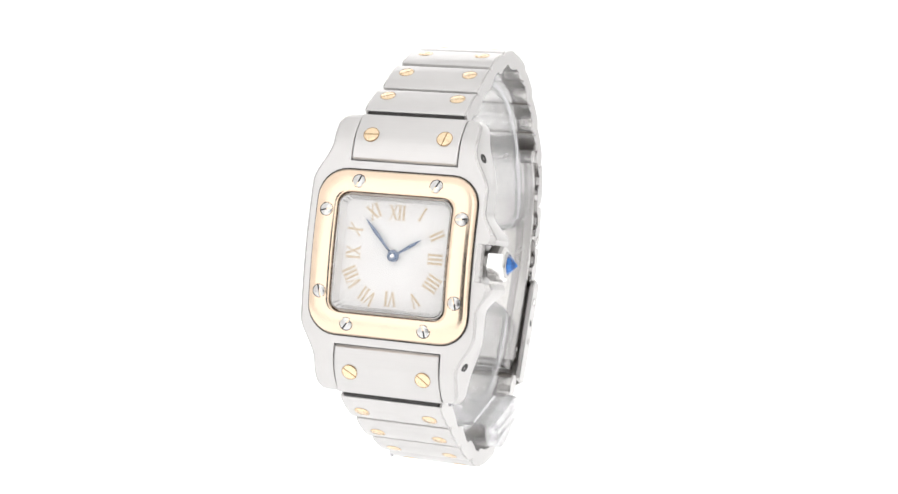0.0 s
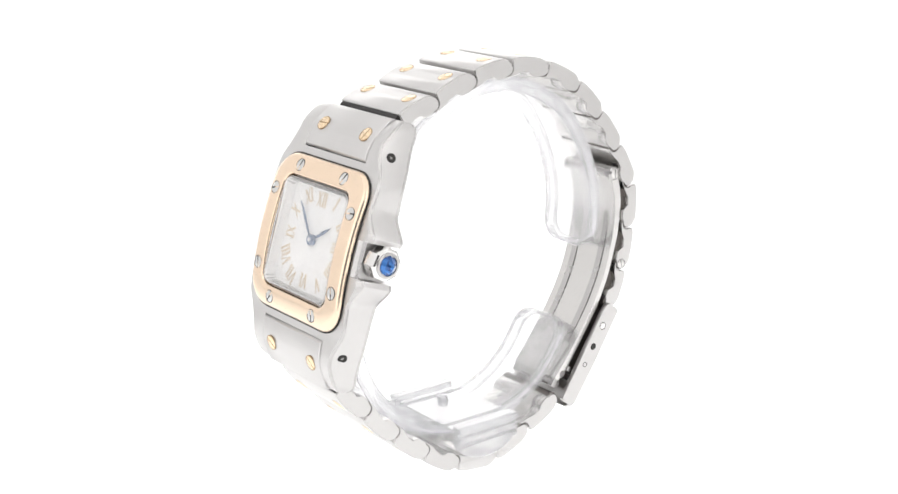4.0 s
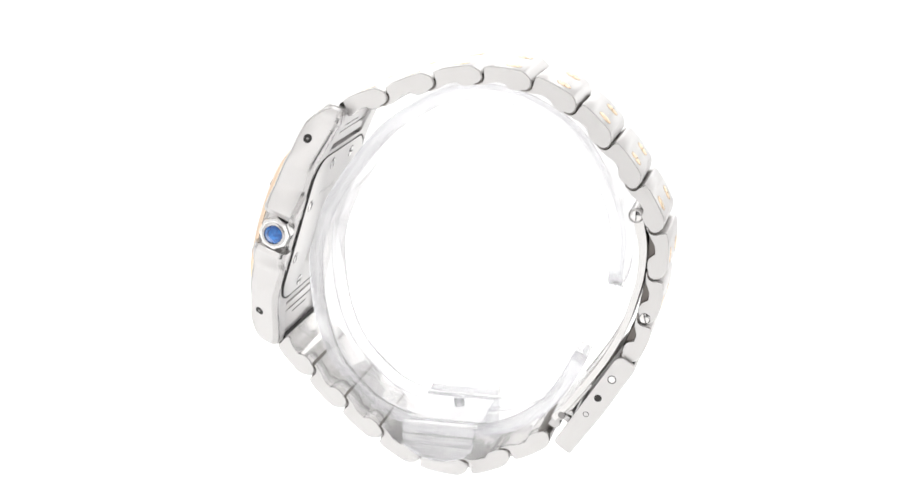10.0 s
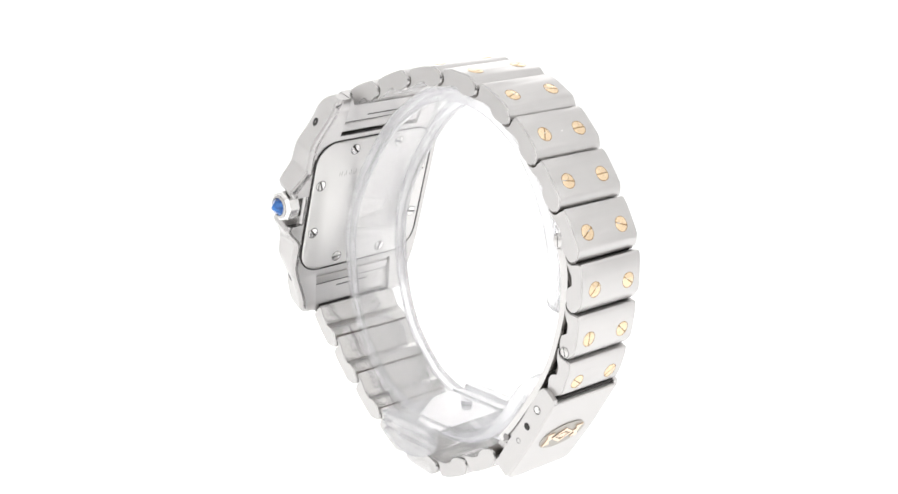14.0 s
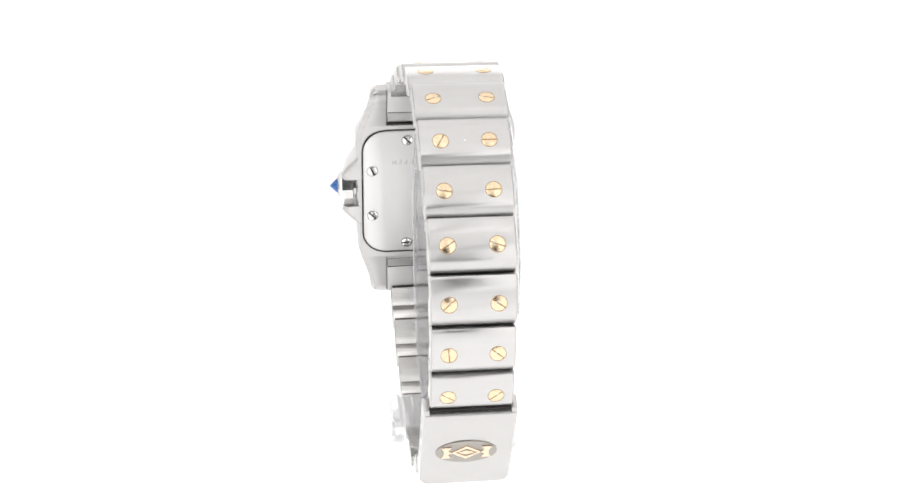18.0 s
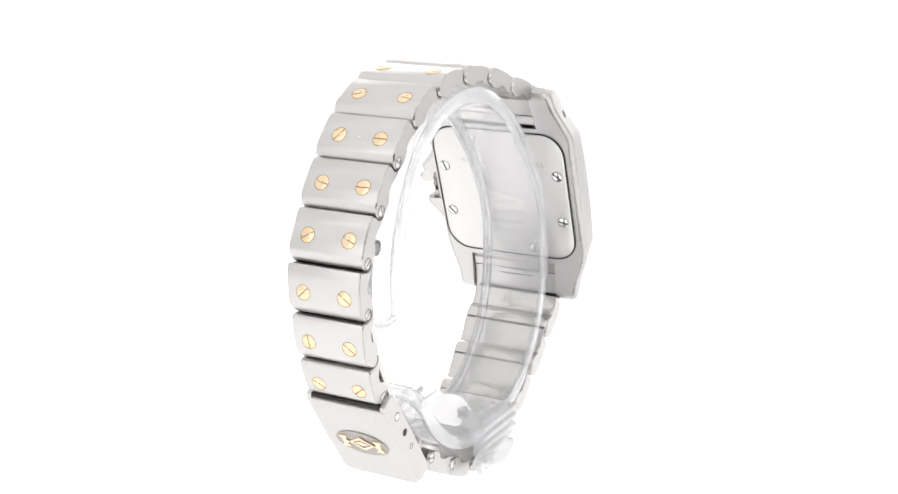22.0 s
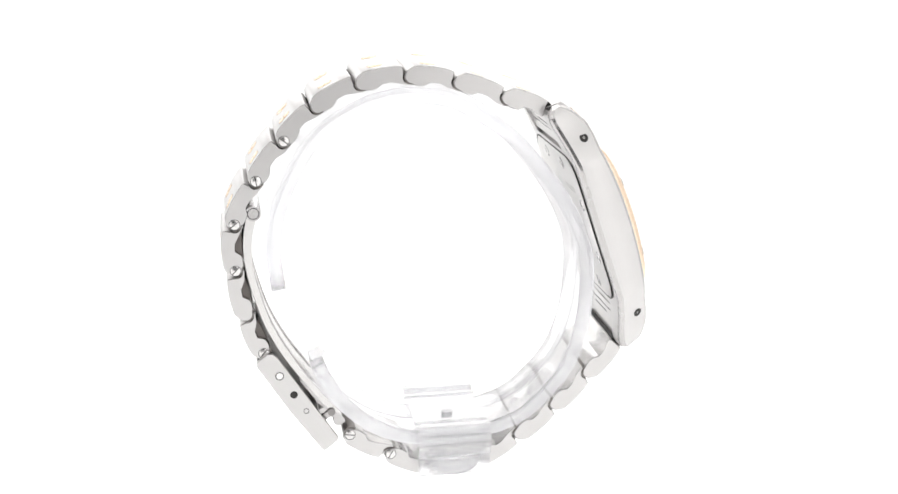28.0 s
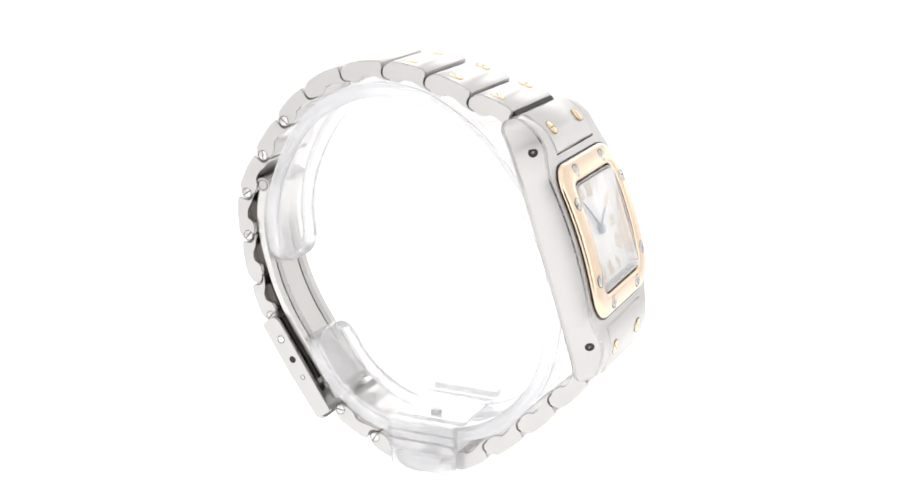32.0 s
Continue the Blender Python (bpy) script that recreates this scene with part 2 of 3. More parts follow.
# ---- the sheet and the unseen tent added round it ----
def tent():
    # table and backdrop: one white sheet that sweeps up behind
    bm = bmesh.new()
    prof = [(TABLE_EDGE, -12), (TABLE_EDGE, 0), (300, 0)]
    prof += [(300 + 160 * math.sin(radians(a)), 160 - 160 * math.cos(radians(a))) for a in range(10, 91, 10)]
    grid = [[bm.verts.new((x, y, z)) for y, z in prof] for x in np.linspace(-500, 500, 13)]
    for a, b in zip(grid, grid[1:]):
        for i in range(len(prof) - 1):
            bm.faces.new((a[i], a[i + 1], b[i + 1], b[i]))
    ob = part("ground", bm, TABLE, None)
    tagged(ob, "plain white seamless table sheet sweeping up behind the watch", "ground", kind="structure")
    # the front cloth has an opening for the camera; unseen dark surfaces behind give dark reflections
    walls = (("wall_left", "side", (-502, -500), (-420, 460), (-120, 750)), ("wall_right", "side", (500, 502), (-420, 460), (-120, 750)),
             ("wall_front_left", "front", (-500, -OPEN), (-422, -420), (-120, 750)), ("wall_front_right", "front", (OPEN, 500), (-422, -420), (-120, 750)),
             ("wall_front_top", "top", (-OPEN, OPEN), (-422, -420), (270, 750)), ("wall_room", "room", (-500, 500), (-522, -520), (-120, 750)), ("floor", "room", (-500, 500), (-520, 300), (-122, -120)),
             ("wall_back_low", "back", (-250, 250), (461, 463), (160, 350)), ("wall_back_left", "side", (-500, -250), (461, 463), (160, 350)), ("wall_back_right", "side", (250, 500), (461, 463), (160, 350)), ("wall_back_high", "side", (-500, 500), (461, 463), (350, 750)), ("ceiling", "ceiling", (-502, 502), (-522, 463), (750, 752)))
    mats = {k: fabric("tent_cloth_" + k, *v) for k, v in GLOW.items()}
    mats["room"] = surface("unseen_dark_wall", (0.06, 0.06, 0.065), 0.0, 0.8)
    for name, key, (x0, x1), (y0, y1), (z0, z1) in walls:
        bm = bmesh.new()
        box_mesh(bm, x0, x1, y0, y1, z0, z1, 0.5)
        tagged(part(name, bm, mats[key], None), f"dark {name.split('_')[0]} added out of view" if key == "room" else "unseen white tent cloth with added glow", name.split("_")[0], kind="structure")


tent()

# ---- the wristwatch ----
watch = new("wristwatch")
tagged(watch, "steel and gold square wristwatch on a clear plastic stand", "wristwatch")

# case frame: x across towards the crown, y along the strap (up), z out of the dial
TILT = radians(18.0)
AL = Vector((0, math.sin(TILT), math.cos(TILT)))
AN = Vector((0, -math.cos(TILT), math.sin(TILT)))
TWIST = Matrix.Rotation(radians(0.9), 3, AL)      # the case hangs a little askew
AX, AN = TWIST @ Vector((1, 0, 0)), TWIST @ AN
CASE = basis(Vector((0.35, -19.3, -9.72)), AX, AL, AN)


def front_z(l):
    return 2.5 - 0.0085 * l * l + 0.32 * smoothstep(9.8, 12.6, abs(l)) - 1.2 * smoothstep(13.4, 17.4, abs(l))


def back_z(l):
    return min(-2.22, -1.55 - 0.0078 * l * l)


def flank(l, crown_side, front):
    """Half width of the case at l; its back edge stays wider than its front edge out along the lugs."""
    a = abs(l)
    if crown_side and a < 2.25:
        return 11.0
    w = 10.85
    if front:
        w += (0.0 if crown_side else 0.2) - 1.95 * smoothstep(8.2, 13.2, a)
    else:
        w += (0.0 if crown_side else 0.6) - 1.7 * smoothstep(8.6, 15.6, a)
    if crown_side:
        w += (1.7 if front else 2.35) * (1 - smoothstep(2.3, 6.0, a))
    if crown_side:
        w -= 0.4 * (1 - smoothstep(2.25, 3.0, a))
    if a > 15.3:
        w -= 1.6 - math.sqrt(1.6 ** 2 - min(a - 15.3, 1.55) ** 2)
    return w


def case_slice(left, right, l, zf, zb, well=None):
    """One slice of the case across x. left and right: x of the front edge, x of the back edge, the front bevel, the back rounding; well is the floor of the sunk dial seat."""
    f0, b0, cf0, cb0 = left
    f1, b1, cf1, cb1 = right
    top = []
    if well is not None:
        w = 7.05
        top = [(-w, zf), (-w + 0.01, min(well, zf)), (w - 0.01, min(well, zf)), (w, zf)]
    pts = [(b0, zb + cb0), (f0, zf - cf0), (f0 + 0.3 * cf0, zf - 0.4 * cf0), (f0 + cf0, zf), *top, (f1 - cf1, zf), (f1 - 0.3 * cf1, zf - 0.4 * cf1), (f1, zf - cf1), (b1, zb + cb1),
           (b1 - 0.12 * cb1, zb + 0.45 * cb1), (b1 - 0.45 * cb1, zb + 0.12 * cb1), (b1 - cb1, zb), (b0 + cb0, zb), (b0 + 0.45 * cb0, zb + 0.12 * cb0), (b0 + 0.12 * cb0, zb + 0.45 * cb0)]
    return [(x, l, z) for x, z in pts]


def polish(me, columns, shiny):
    """Give the bevel columns of a lofted mesh the polished steel."""
    me.materials.append(EDGE)
    for k, f in enumerate(me.polygons):
        f.material_index = int(k % columns in shiny)


def build_case():
    bm = bmesh.new()
    ls = sorted({round(s * v, 3) for s in (1, -1) for v in [0, 1, 2.2, 2.25, 2.3, 2.45, 6.95, 6.96, 10.9] + [2.6 + 0.25 * k for k in range(33)]})
    loft(bm, [case_slice((-flank(l, False, True), -flank(l, False, False), 0.34, 0.7), (flank(l, True, True), flank(l, True, False), 0.32 + 0.4 * (1 - smoothstep(2.2, 5.0, abs(l))), 0.75), l, front_z(l), back_z(l), 0.7 if abs(l) < 6.955 else 9.0) for l in ls])
    body = part("case", bm, CASE_STEEL, watch, "brushed steel case with curved flanks", CASE, 26)
    polish(body.data, 18, (1, 2, 8, 9, 11, 12, 13, 15, 16, 17))
    for s in (1, -1):
        for side in (1, -1):
            bm = bmesh.new()
            loops = []
            for l in (10.88, 11.1, 11.4, 11.8, 12.2, 12.6, 13.0, 13.4, 13.8, 14.2, 14.6, 15.0, 15.3, 15.6, 15.9, 16.15, 16.35, 16.5, 16.6, 16.68):
                e = smoothstep(15.2, 17.0, l)
                wf, wb = flank(l, side > 0, True), flank(l, side > 0, False)
                zf, zb = front_z(l) - 0.25 * e - 0.45 * smoothstep(16.2, 16.75, l), back_z(l) + 0.5 * e + 0.3 * smoothstep(16.2, 16.75, l)
                outer = (side * wf, side * wb, 0.32 if side > 0 else 0.34, 0.7)
                inner = (6.76, 6.76, 0.1, 0.1) if side > 0 else (-6.46, -6.46, 0.1, 0.1)
                loops.append(case_slice(inner, outer, s * l, zf, zb) if side > 0 else case_slice(outer, inner, s * l, zf, zb))
            loft(bm, loops if s > 0 else loops[::-1])
            lug = part("lug", bm, CASE_STEEL, body, "brushed steel lug with a drilled pin hole", None, 26)
            polish(lug.data, 14, (4, 5, 7, 8, 9) if side > 0 else (1, 2, 11, 12, 13))
            def skin(l, z):
                wf, wb = flank(l, side > 0, True), flank(l, side > 0, False)
                zf, zb = front_z(l) - 0.45, back_z(l) + 0.75
                return wf + (wb - wf) * (zf - z) / (zf - zb)

            n = Vector((1, -(skin(12.37, 0.05) - skin(12.17, 0.05)) / 0.2 * s, -(skin(12.27, 0.15) - skin(12.27, -0.05)) / 0.2))
            n.x *= side
            m = n.to_track_quat("Z", "Y").to_matrix().to_4x4()
            m.translation = (side * (skin(12.27, 0.05) + 0.02), s * 12.27, 0.05)
            # the pin hole sits in the lug's flank
            put("pin_hole", HOLE, body, m, "dark drilled hole")
            put("pin_end", PIN_END, body, m, "steel pin end")


HOLE = ring_mesh("pin_hole", DARK, 0.16, 0.6, -0.3, 0.02)
bm = bmesh.new()
disc(bm, 0.16, -0.3, 0.03, 14, 0.05)
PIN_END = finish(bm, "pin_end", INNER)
build_case()


def curved_ring(bm, hx, hy, r, steps, bend, n=7):
    """A rounded square ring; steps are (inset, height), bend curves it along y."""
    rows = []
    for inset, z in steps:
        rr = max(r - inset * 0.72, 0.9)
        rows.append([bm.verts.new((x, y, z - bend * y * y)) for x, y in rounded(hx - inset, hy - inset, rr, n, 10)])
    for a, b in zip(rows, rows[1:]):
        for i in range(len(a)):
            j = (i + 1) % len(a)
            bm.faces.new((a[i], a[j], b[j], b[i]))


bm = bmesh.new()
BEND = 0.0105
curved_ring(bm, 9.85, 9.85, 3.4, [(0, 1.4), (0, 2.82), (0.05, 2.98), (0.15, 3.16), (0.35, 3.32), (0.6, 3.41), (1.0, 3.47), (1.8, 3.5), (2.3, 3.49), (2.55, 3.44), (2.68, 3.33), (2.76, 3.15), (2.79, 2.8), (2.8, 1.2)], BEND)
bm2 = bmesh.new()
curved_ring(bm2, 9.98, 9.98, 3.5, [(0, 2.2), (0, 2.66), (0.16, 2.66), (0.16, 2.2)], 0.0085)
part("bezel_joint", bm2, DARK, watch, "dark joint round the bezel", CASE)
bezel = part("bezel", bm, GOLD, watch, "polished yellow gold square bezel", CASE, 40)

bm = bmesh.new()
curved_ring(bm, 7.0, 6.9, 1.3, [(0.0, 1.3), (0.0, 3.08), (0.1, 3.16), (0.2, 3.08), (0.22, 1.3)], BEND * 0.6)
part("inner_rim", bm, EDGE, watch, "bright steel rim round the crystal", CASE)

# sloping flange between crystal and dial; its fine ticks stand in for crystal-edge reflections
bm = bmesh.new()
curved_ring(bm, 6.78, 6.68, 1.15, [(0.0, 2.9), (0.4, 1.62)], 0.0)
flange = part("dial_flange", bm, DIAL, watch, "pale sloping flange round the dial", CASE)
bm = bmesh.new()
for a, b in zip(rounded(6.74, 6.64, 1.1, 3, 30), rounded(6.45, 6.35, 0.9, 3, 30)):
    if abs(a[1]) < 5.8:
        continue
    a, b = Vector((*a, 2.82)), Vector((*b, 1.78))
    side = (b - a).cross(Vector((0, 0, 1))).normalized() * 0.075
    up = Vector((-a.x, -a.y, 8)).normalized() * 0.05
    loft(bm, [[p - side, p + side, p + side + up, p - side + up] for p in (a, b)])
part("reflection_ticks", bm, ENGRAVED, flange, "fine grey ticks standing in for crystal-edge reflections")

bm = bmesh.new()
loft(bm, [[(x, y, z) for x, y in rounded(6.77 - i, 6.67 - i, 1.1, 5)] for z, i in ((2.7, 0), (3.08, 0), (3.18, 0.15))])
ob = part("crystal", bm, CRYSTAL, watch, "clear flat watch glass", CASE)
ob.visible_shadow = False

bm = bmesh.new()
loft(bm, [[(x, y, z) for x, y in rounded(6.95, 6.85, 1.2, 5)] for z in (0.8, 1.6)])
dial = part("dial", bm, DIAL, watch, "silver-white dial with gilt Roman numerals", CASE)


def stroke(bm, x0, y0, x1, y1, w, z0, z1):
    d = Vector((x1 - x0, y1 - y0, 0)).normalized()
    n = Vector((-d.y, d.x, 0)) * w / 2
    a, b = Vector((x0, y0, 0)), Vector((x1, y1, 0))
    loft(bm, [[(*(p)[:2], z) for p in (a - n, b - n, b + n, a + n)] for z in (z0, z1)])


def numeral(text):
    """A Roman numeral out of thin and thick strokes, 1.7 mm high."""
    bm = bmesh.new()
    h, x = 0.85, 0.0
    wide = {"I": 0.5, "V": 1.0, "X": 1.05}
    total = sum(wide[c] for c in text)
    x = -total / 2
    for c in text:
        w = wide[c]
        m = x + w / 2
        if c == "I":
            stroke(bm, m, -h, m, h, 0.27, 0, 0.05)
            for s in (h, -h):
                stroke(bm, m - 0.2, s, m + 0.2, s, 0.08, 0, 0.06)
        elif c == "V":
            stroke(bm, m - 0.36, h, m, -h, 0.27, 0, 0.05)
            stroke(bm, m + 0.36, h, m, -h, 0.13, 0, 0.06)
            for s in (-0.36, 0.36):
                stroke(bm, m + s - 0.16, h, m + s + 0.16, h, 0.08, 0, 0.07)
        else:
            stroke(bm, m - 0.38, h, m + 0.38, -h, 0.27, 0, 0.05)
            stroke(bm, m + 0.38, h, m - 0.38, -h, 0.13, 0, 0.06)
            for s in (-0.38, 0.38):
                for e in (h, -h):
                    stroke(bm, m + s - 0.16, e, m + s + 0.16, e, 0.08, 0, 0.07)
        x += w
    return bm


for text, x, y, turn in (("XII", 0, 5.1, 0), ("I", 3.1, 5.1, -28), ("II", 5.1, 2.75, -62), ("III", 5.1, 0, -90), ("IIII", 5.0, -2.85, -118), ("V", 3.0, -5.0, -150),
                         ("VI", 0, -5.1, 180), ("VII", -2.9, -5.0, 150), ("VIII", -5.0, -2.85, 118), ("IX", -5.1, 0, 90), ("X", -5.1, 2.8, 62), ("XI", -2.9, 5.05, 28)):
    part("numeral", numeral(text), NUMERAL, dial, "", Matrix.Translation((x, y, 1.61)) @ Matrix.Rotation(radians(turn), 4, "Z"))


def hand(name, length, width, z, turn):
    bm = bmesh.new()
    pts = [(0.1, -0.3), (width * 0.45, 0.6), (width, length * 0.6), (width * 0.7, length * 0.8), (0.02, length)]
    outline = pts + [(-x, y) for x, y in pts[::-1]]
    loft(bm, [[(x, y, 0) for x, y in outline], [(x, y, 0.1) for x, y in outline], [(x * 0.4, y, 0.16) for x, y in outline]])
    part(name, bm, BLUED, watch, "blued steel sword hand", CASE @ Matrix.Translation((0, 0, z)) @ Matrix.Rotation(radians(-turn), 4, "Z"))


hand("hour_hand", 3.9, 0.22, 1.8, 57)
hand("minute_hand", 5.6, 0.23, 2.0, 318)
bm = bmesh.new()
disc(bm, 0.7, 1.7, 2.28, 24, 0.2)
hub = part("hand_hub", bm, BLUED, watch, "round blued hub of the hands", CASE)
bm = bmesh.new()
disc(bm, 0.28, 2.2, 2.36, 16, 0.08)
part("hub_pin", bm, POLISHED, hub, "bright centre pin")

SCREW_STEEL = surface("screw_steel", (0.62, 0.61, 0.60), 1.0, 0.24, (4000, 500, 4000), 0.1, 0.05, 0.05)
BEZEL_SCREW = screw_mesh("bezel_screw", SCREW_STEEL, 0.77, 0.095, 0.03)
SCREW_SEAT = ring_mesh("screw_seat", DARK, 0.76, 0.83, -0.2, 0.012)
random.seed(5)
for x, y, turn in ((4.8, 8.45, 63), (-4.8, 8.45, 70), (8.35, 4.85, 8), (-8.35, 4.85, 15), (8.35, -4.85, 107), (-8.35, -4.85, 105), (4.8, -8.45, 105), (-4.8, -8.45, 55)):
    z = 3.478 - BEND * y * y
    m = Matrix.Translation((x, y, z)) @ Matrix.Rotation(-2 * BEND * y, 4, "X")
    put("screw_seat", SCREW_SEAT, bezel, m)
    put("screw", BEZEL_SCREW, bezel, m @ Matrix.Rotation(radians(turn), 4, "Z"), "steel slotted screw")

# crown with its pointed blue stone
CROWN = CASE @ Matrix.Translation((11.2, 0.15, -0.15)) @ Matrix.Rotation(radians(90), 4, "Y")
bm = bmesh.new()
loft(bm, [[(x, y, z) for x, y in circle(r, 8, 0.2)] for z, r in ((-0.4, 1.45), (0.05, 1.45), (0.06, 1.9), (0.22, 2.08), (1.75, 2.12), (2.0, 2.0), (2.16, 1.78))])
crown = part("crown", bm, POLISHED, watch, "faceted steel winding crown", CROWN, 20)
bm = bmesh.new()
loft(bm, [[(x, y, z) for x, y in circle(r, 32)] for z, r in ((2.0, 1.6), (2.25, 1.56), (2.34, 1.45), (2.34, 1.25), (2.1, 1.2))], caps=False)
part("stone_collar", bm, EDGE, crown, "round steel collar of the stone", None, 40)
bm = bmesh.new()
loft(bm, [[(x, y, z) for x, y in circle(r, 12, a)] for z, r, a in ((2.0, 1.22, 0.0), (2.3, 1.2, 0.0), (2.75, 0.8, 0.0), (3.4, 0.08, 0.0))])
part("stone", bm, GEM, crown, "pointed blue faceted stone", None, 8)

# case back
bm = bmesh.new()
loft(bm, [[(x, y, z) for x, y in rounded(10.0 - i, 10.0 - i, 3.3, 6)] for z, i in ((-1.2, 0), (-2.35, 0), (-2.5, 0.18))])
plate = part("case_back", bm, BACK, watch, "flat steel case back with fine engraving", CASE)
bm = bmesh.new()
rows = [[(x, y, z) for x, y in rounded(10.0 + i, 10.0 + i, 3.3 + i, 6)] for z, i in ((-2.2, 0.0), (-2.42, 0.0), (-2.42, 0.2), (-2.2, 0.2))]
loft(bm, rows, caps=False)
part("back_joint", bm, DARK, watch, "dark joint round the case back", CASE)
BACK_SCREW = screw_mesh("back_screw", POLISHED, 0.72, 0.12, 0.08)
BACK_SEAT = ring_mesh("screw_seat", DARK, 0.70, 0.79, -0.2, 0.02)
for x, y in ((8.7, 3.7), (8.7, -3.7), (-8.7, 3.7), (-8.7, -3.7), (3.8, 8.5), (-3.8, 8.5), (3.8, -8.5), (-3.8, -8.5)):
    m = Matrix.Translation((x, y, -2.5)) @ Matrix.Rotation(radians(180), 4, "X")
    put("screw_seat", BACK_SEAT, plate, m)
    put("screw", BACK_SCREW, plate, m @ Matrix.Rotation(random.uniform(0, 3.1), 4, "Z"), "steel slotted screw")
# engraved lines that cannot be read: plain bars
for y, w, x, high in ((5.3, 4.6, -4.6, 0.42), (5.0, 5.6, 3.2, 0.42), (4.0, 1.6, -0.6, 0.3), (-1.3, 3.4, 0.0, 0.36), (-2.8, 5.2, -0.3, 0.36), (-4.5, 5.6, 0.0, 0.36), (-6.1, 4.2, 0.3, 0.36)):
    n = int(w / 0.72)
    for i in range(n):
        xx = x - w / 2 + (i + 0.5) * w / n
        wide = random.uniform(0.17, 0.26)
        bar = y + high * random.choice((-0.95, -0.15, 0.7))
        bm = bmesh.new()
        box_mesh(bm, xx - wide, xx - wide + 0.13, y - high, y + high, -2.508, -2.3, 0.03)
        box_mesh(bm, xx + wide - 0.11, xx + wide, y - high, y + high * random.choice((0.2, 1.0)), -2.508, -2.3, 0.03)
        box_mesh(bm, xx - wide + 0.15, xx + wide - 0.13, bar, bar + 0.11, -2.508, -2.3, 0.02)
        part("engraving", bm, ENGRAVED, plate)

# ---- the strap ----
SCREW_GAP = surface("screw_gap", (0.34, 0.22, 0.11), 0.8, 0.45)
GOLD_SC = screw_mesh("link_screw", GOLD_SCREW, 0.93, 0.075, 0.035, SCREW_GAP)
GOLD_SEAT = ring_mesh("screw_seat", SCREW_GAP, 0.91, 0.98, -0.2, 0.012)
SIDE_SC = screw_mesh("side_screw", SCREW_STEEL, 0.66, 0.06, 0.04)
SIDE_SEAT = ring_mesh("screw_seat", DARK, 0.64, 0.71, -0.2, 0.012)


HINGE_R = 0.84


def link_profile(L, thick, hollow=0.74, gap=0.15, pin=None):
    """Side outline of one link: an arched outer face, a round far end, a waved inner face, and a lip at the near end that reaches round the last link's far end; pin is the centre of that end."""
    t = thick / 2
    far = [(L - 0.85 + HINGE_R * math.cos(radians(a)), -0.2 + HINGE_R * math.sin(radians(a))) for a in (8, -10, -32, -54, -76, -98)]
    near = [(0.2, -0.9 * t), (0.06, -0.75 * t), (0.06, -0.4 * t), (0.12, 0.1 * t)]
    if pin:
        near = [(pin[0] + r * math.cos(radians(a)), pin[1] + r * math.sin(radians(a))) for r, a in [(HINGE_R + 0.28, -84), (HINGE_R + 0.14, -88)] + [(HINGE_R + 0.14, v) for v in (-72, -54, -32, -10, 12, 30)]]
    return [(gap, 0.45 * t), (gap, 0.68 * t), (gap + 0.1, 0.76 * t), (gap + 0.4, 0.84 * t), (0.18 * L, 0.95 * t), (0.33 * L, 1.025 * t), (0.5 * L, 1.055 * t), (0.65 * L, 1.04 * t), (L - 1.45, 1.0 * t), (L - 1.15, 0.95 * t), (L - 0.88, 0.83 * t),
            (L - 0.58, 0.66 * t), (L - 0.33, 0.5 * t), (L - 0.14, 0.32 * t), *far, (L - 1.35, -0.97 * t), (0.66 * L, -1.0 * t), (0.57 * L, -0.92 * t), (0.46 * L, -hollow * t), (0.27 * L, -hollow * t), (0.5, -0.92 * t), *near]


def extrude_x(bm, prof, hw, c=0.22):
    my = sum(p[0] for p in prof) / len(prof)
    mz = sum(p[1] for p in prof) / len(prof)
    loops = []
    for x, k in ((-hw, 1), (-hw + c, 0), (hw - c, 0), (hw, 1)):
        loop = []
        for y, z in prof:
            d = Vector((my - y, mz - z))
            d = d.normalized() * min(c, d.length) * k if d.length else d
            loop.append((x, y + d.x * 0.7, z + d.y * 0.7))
        loops.append(loop)
    loft(bm, loops)


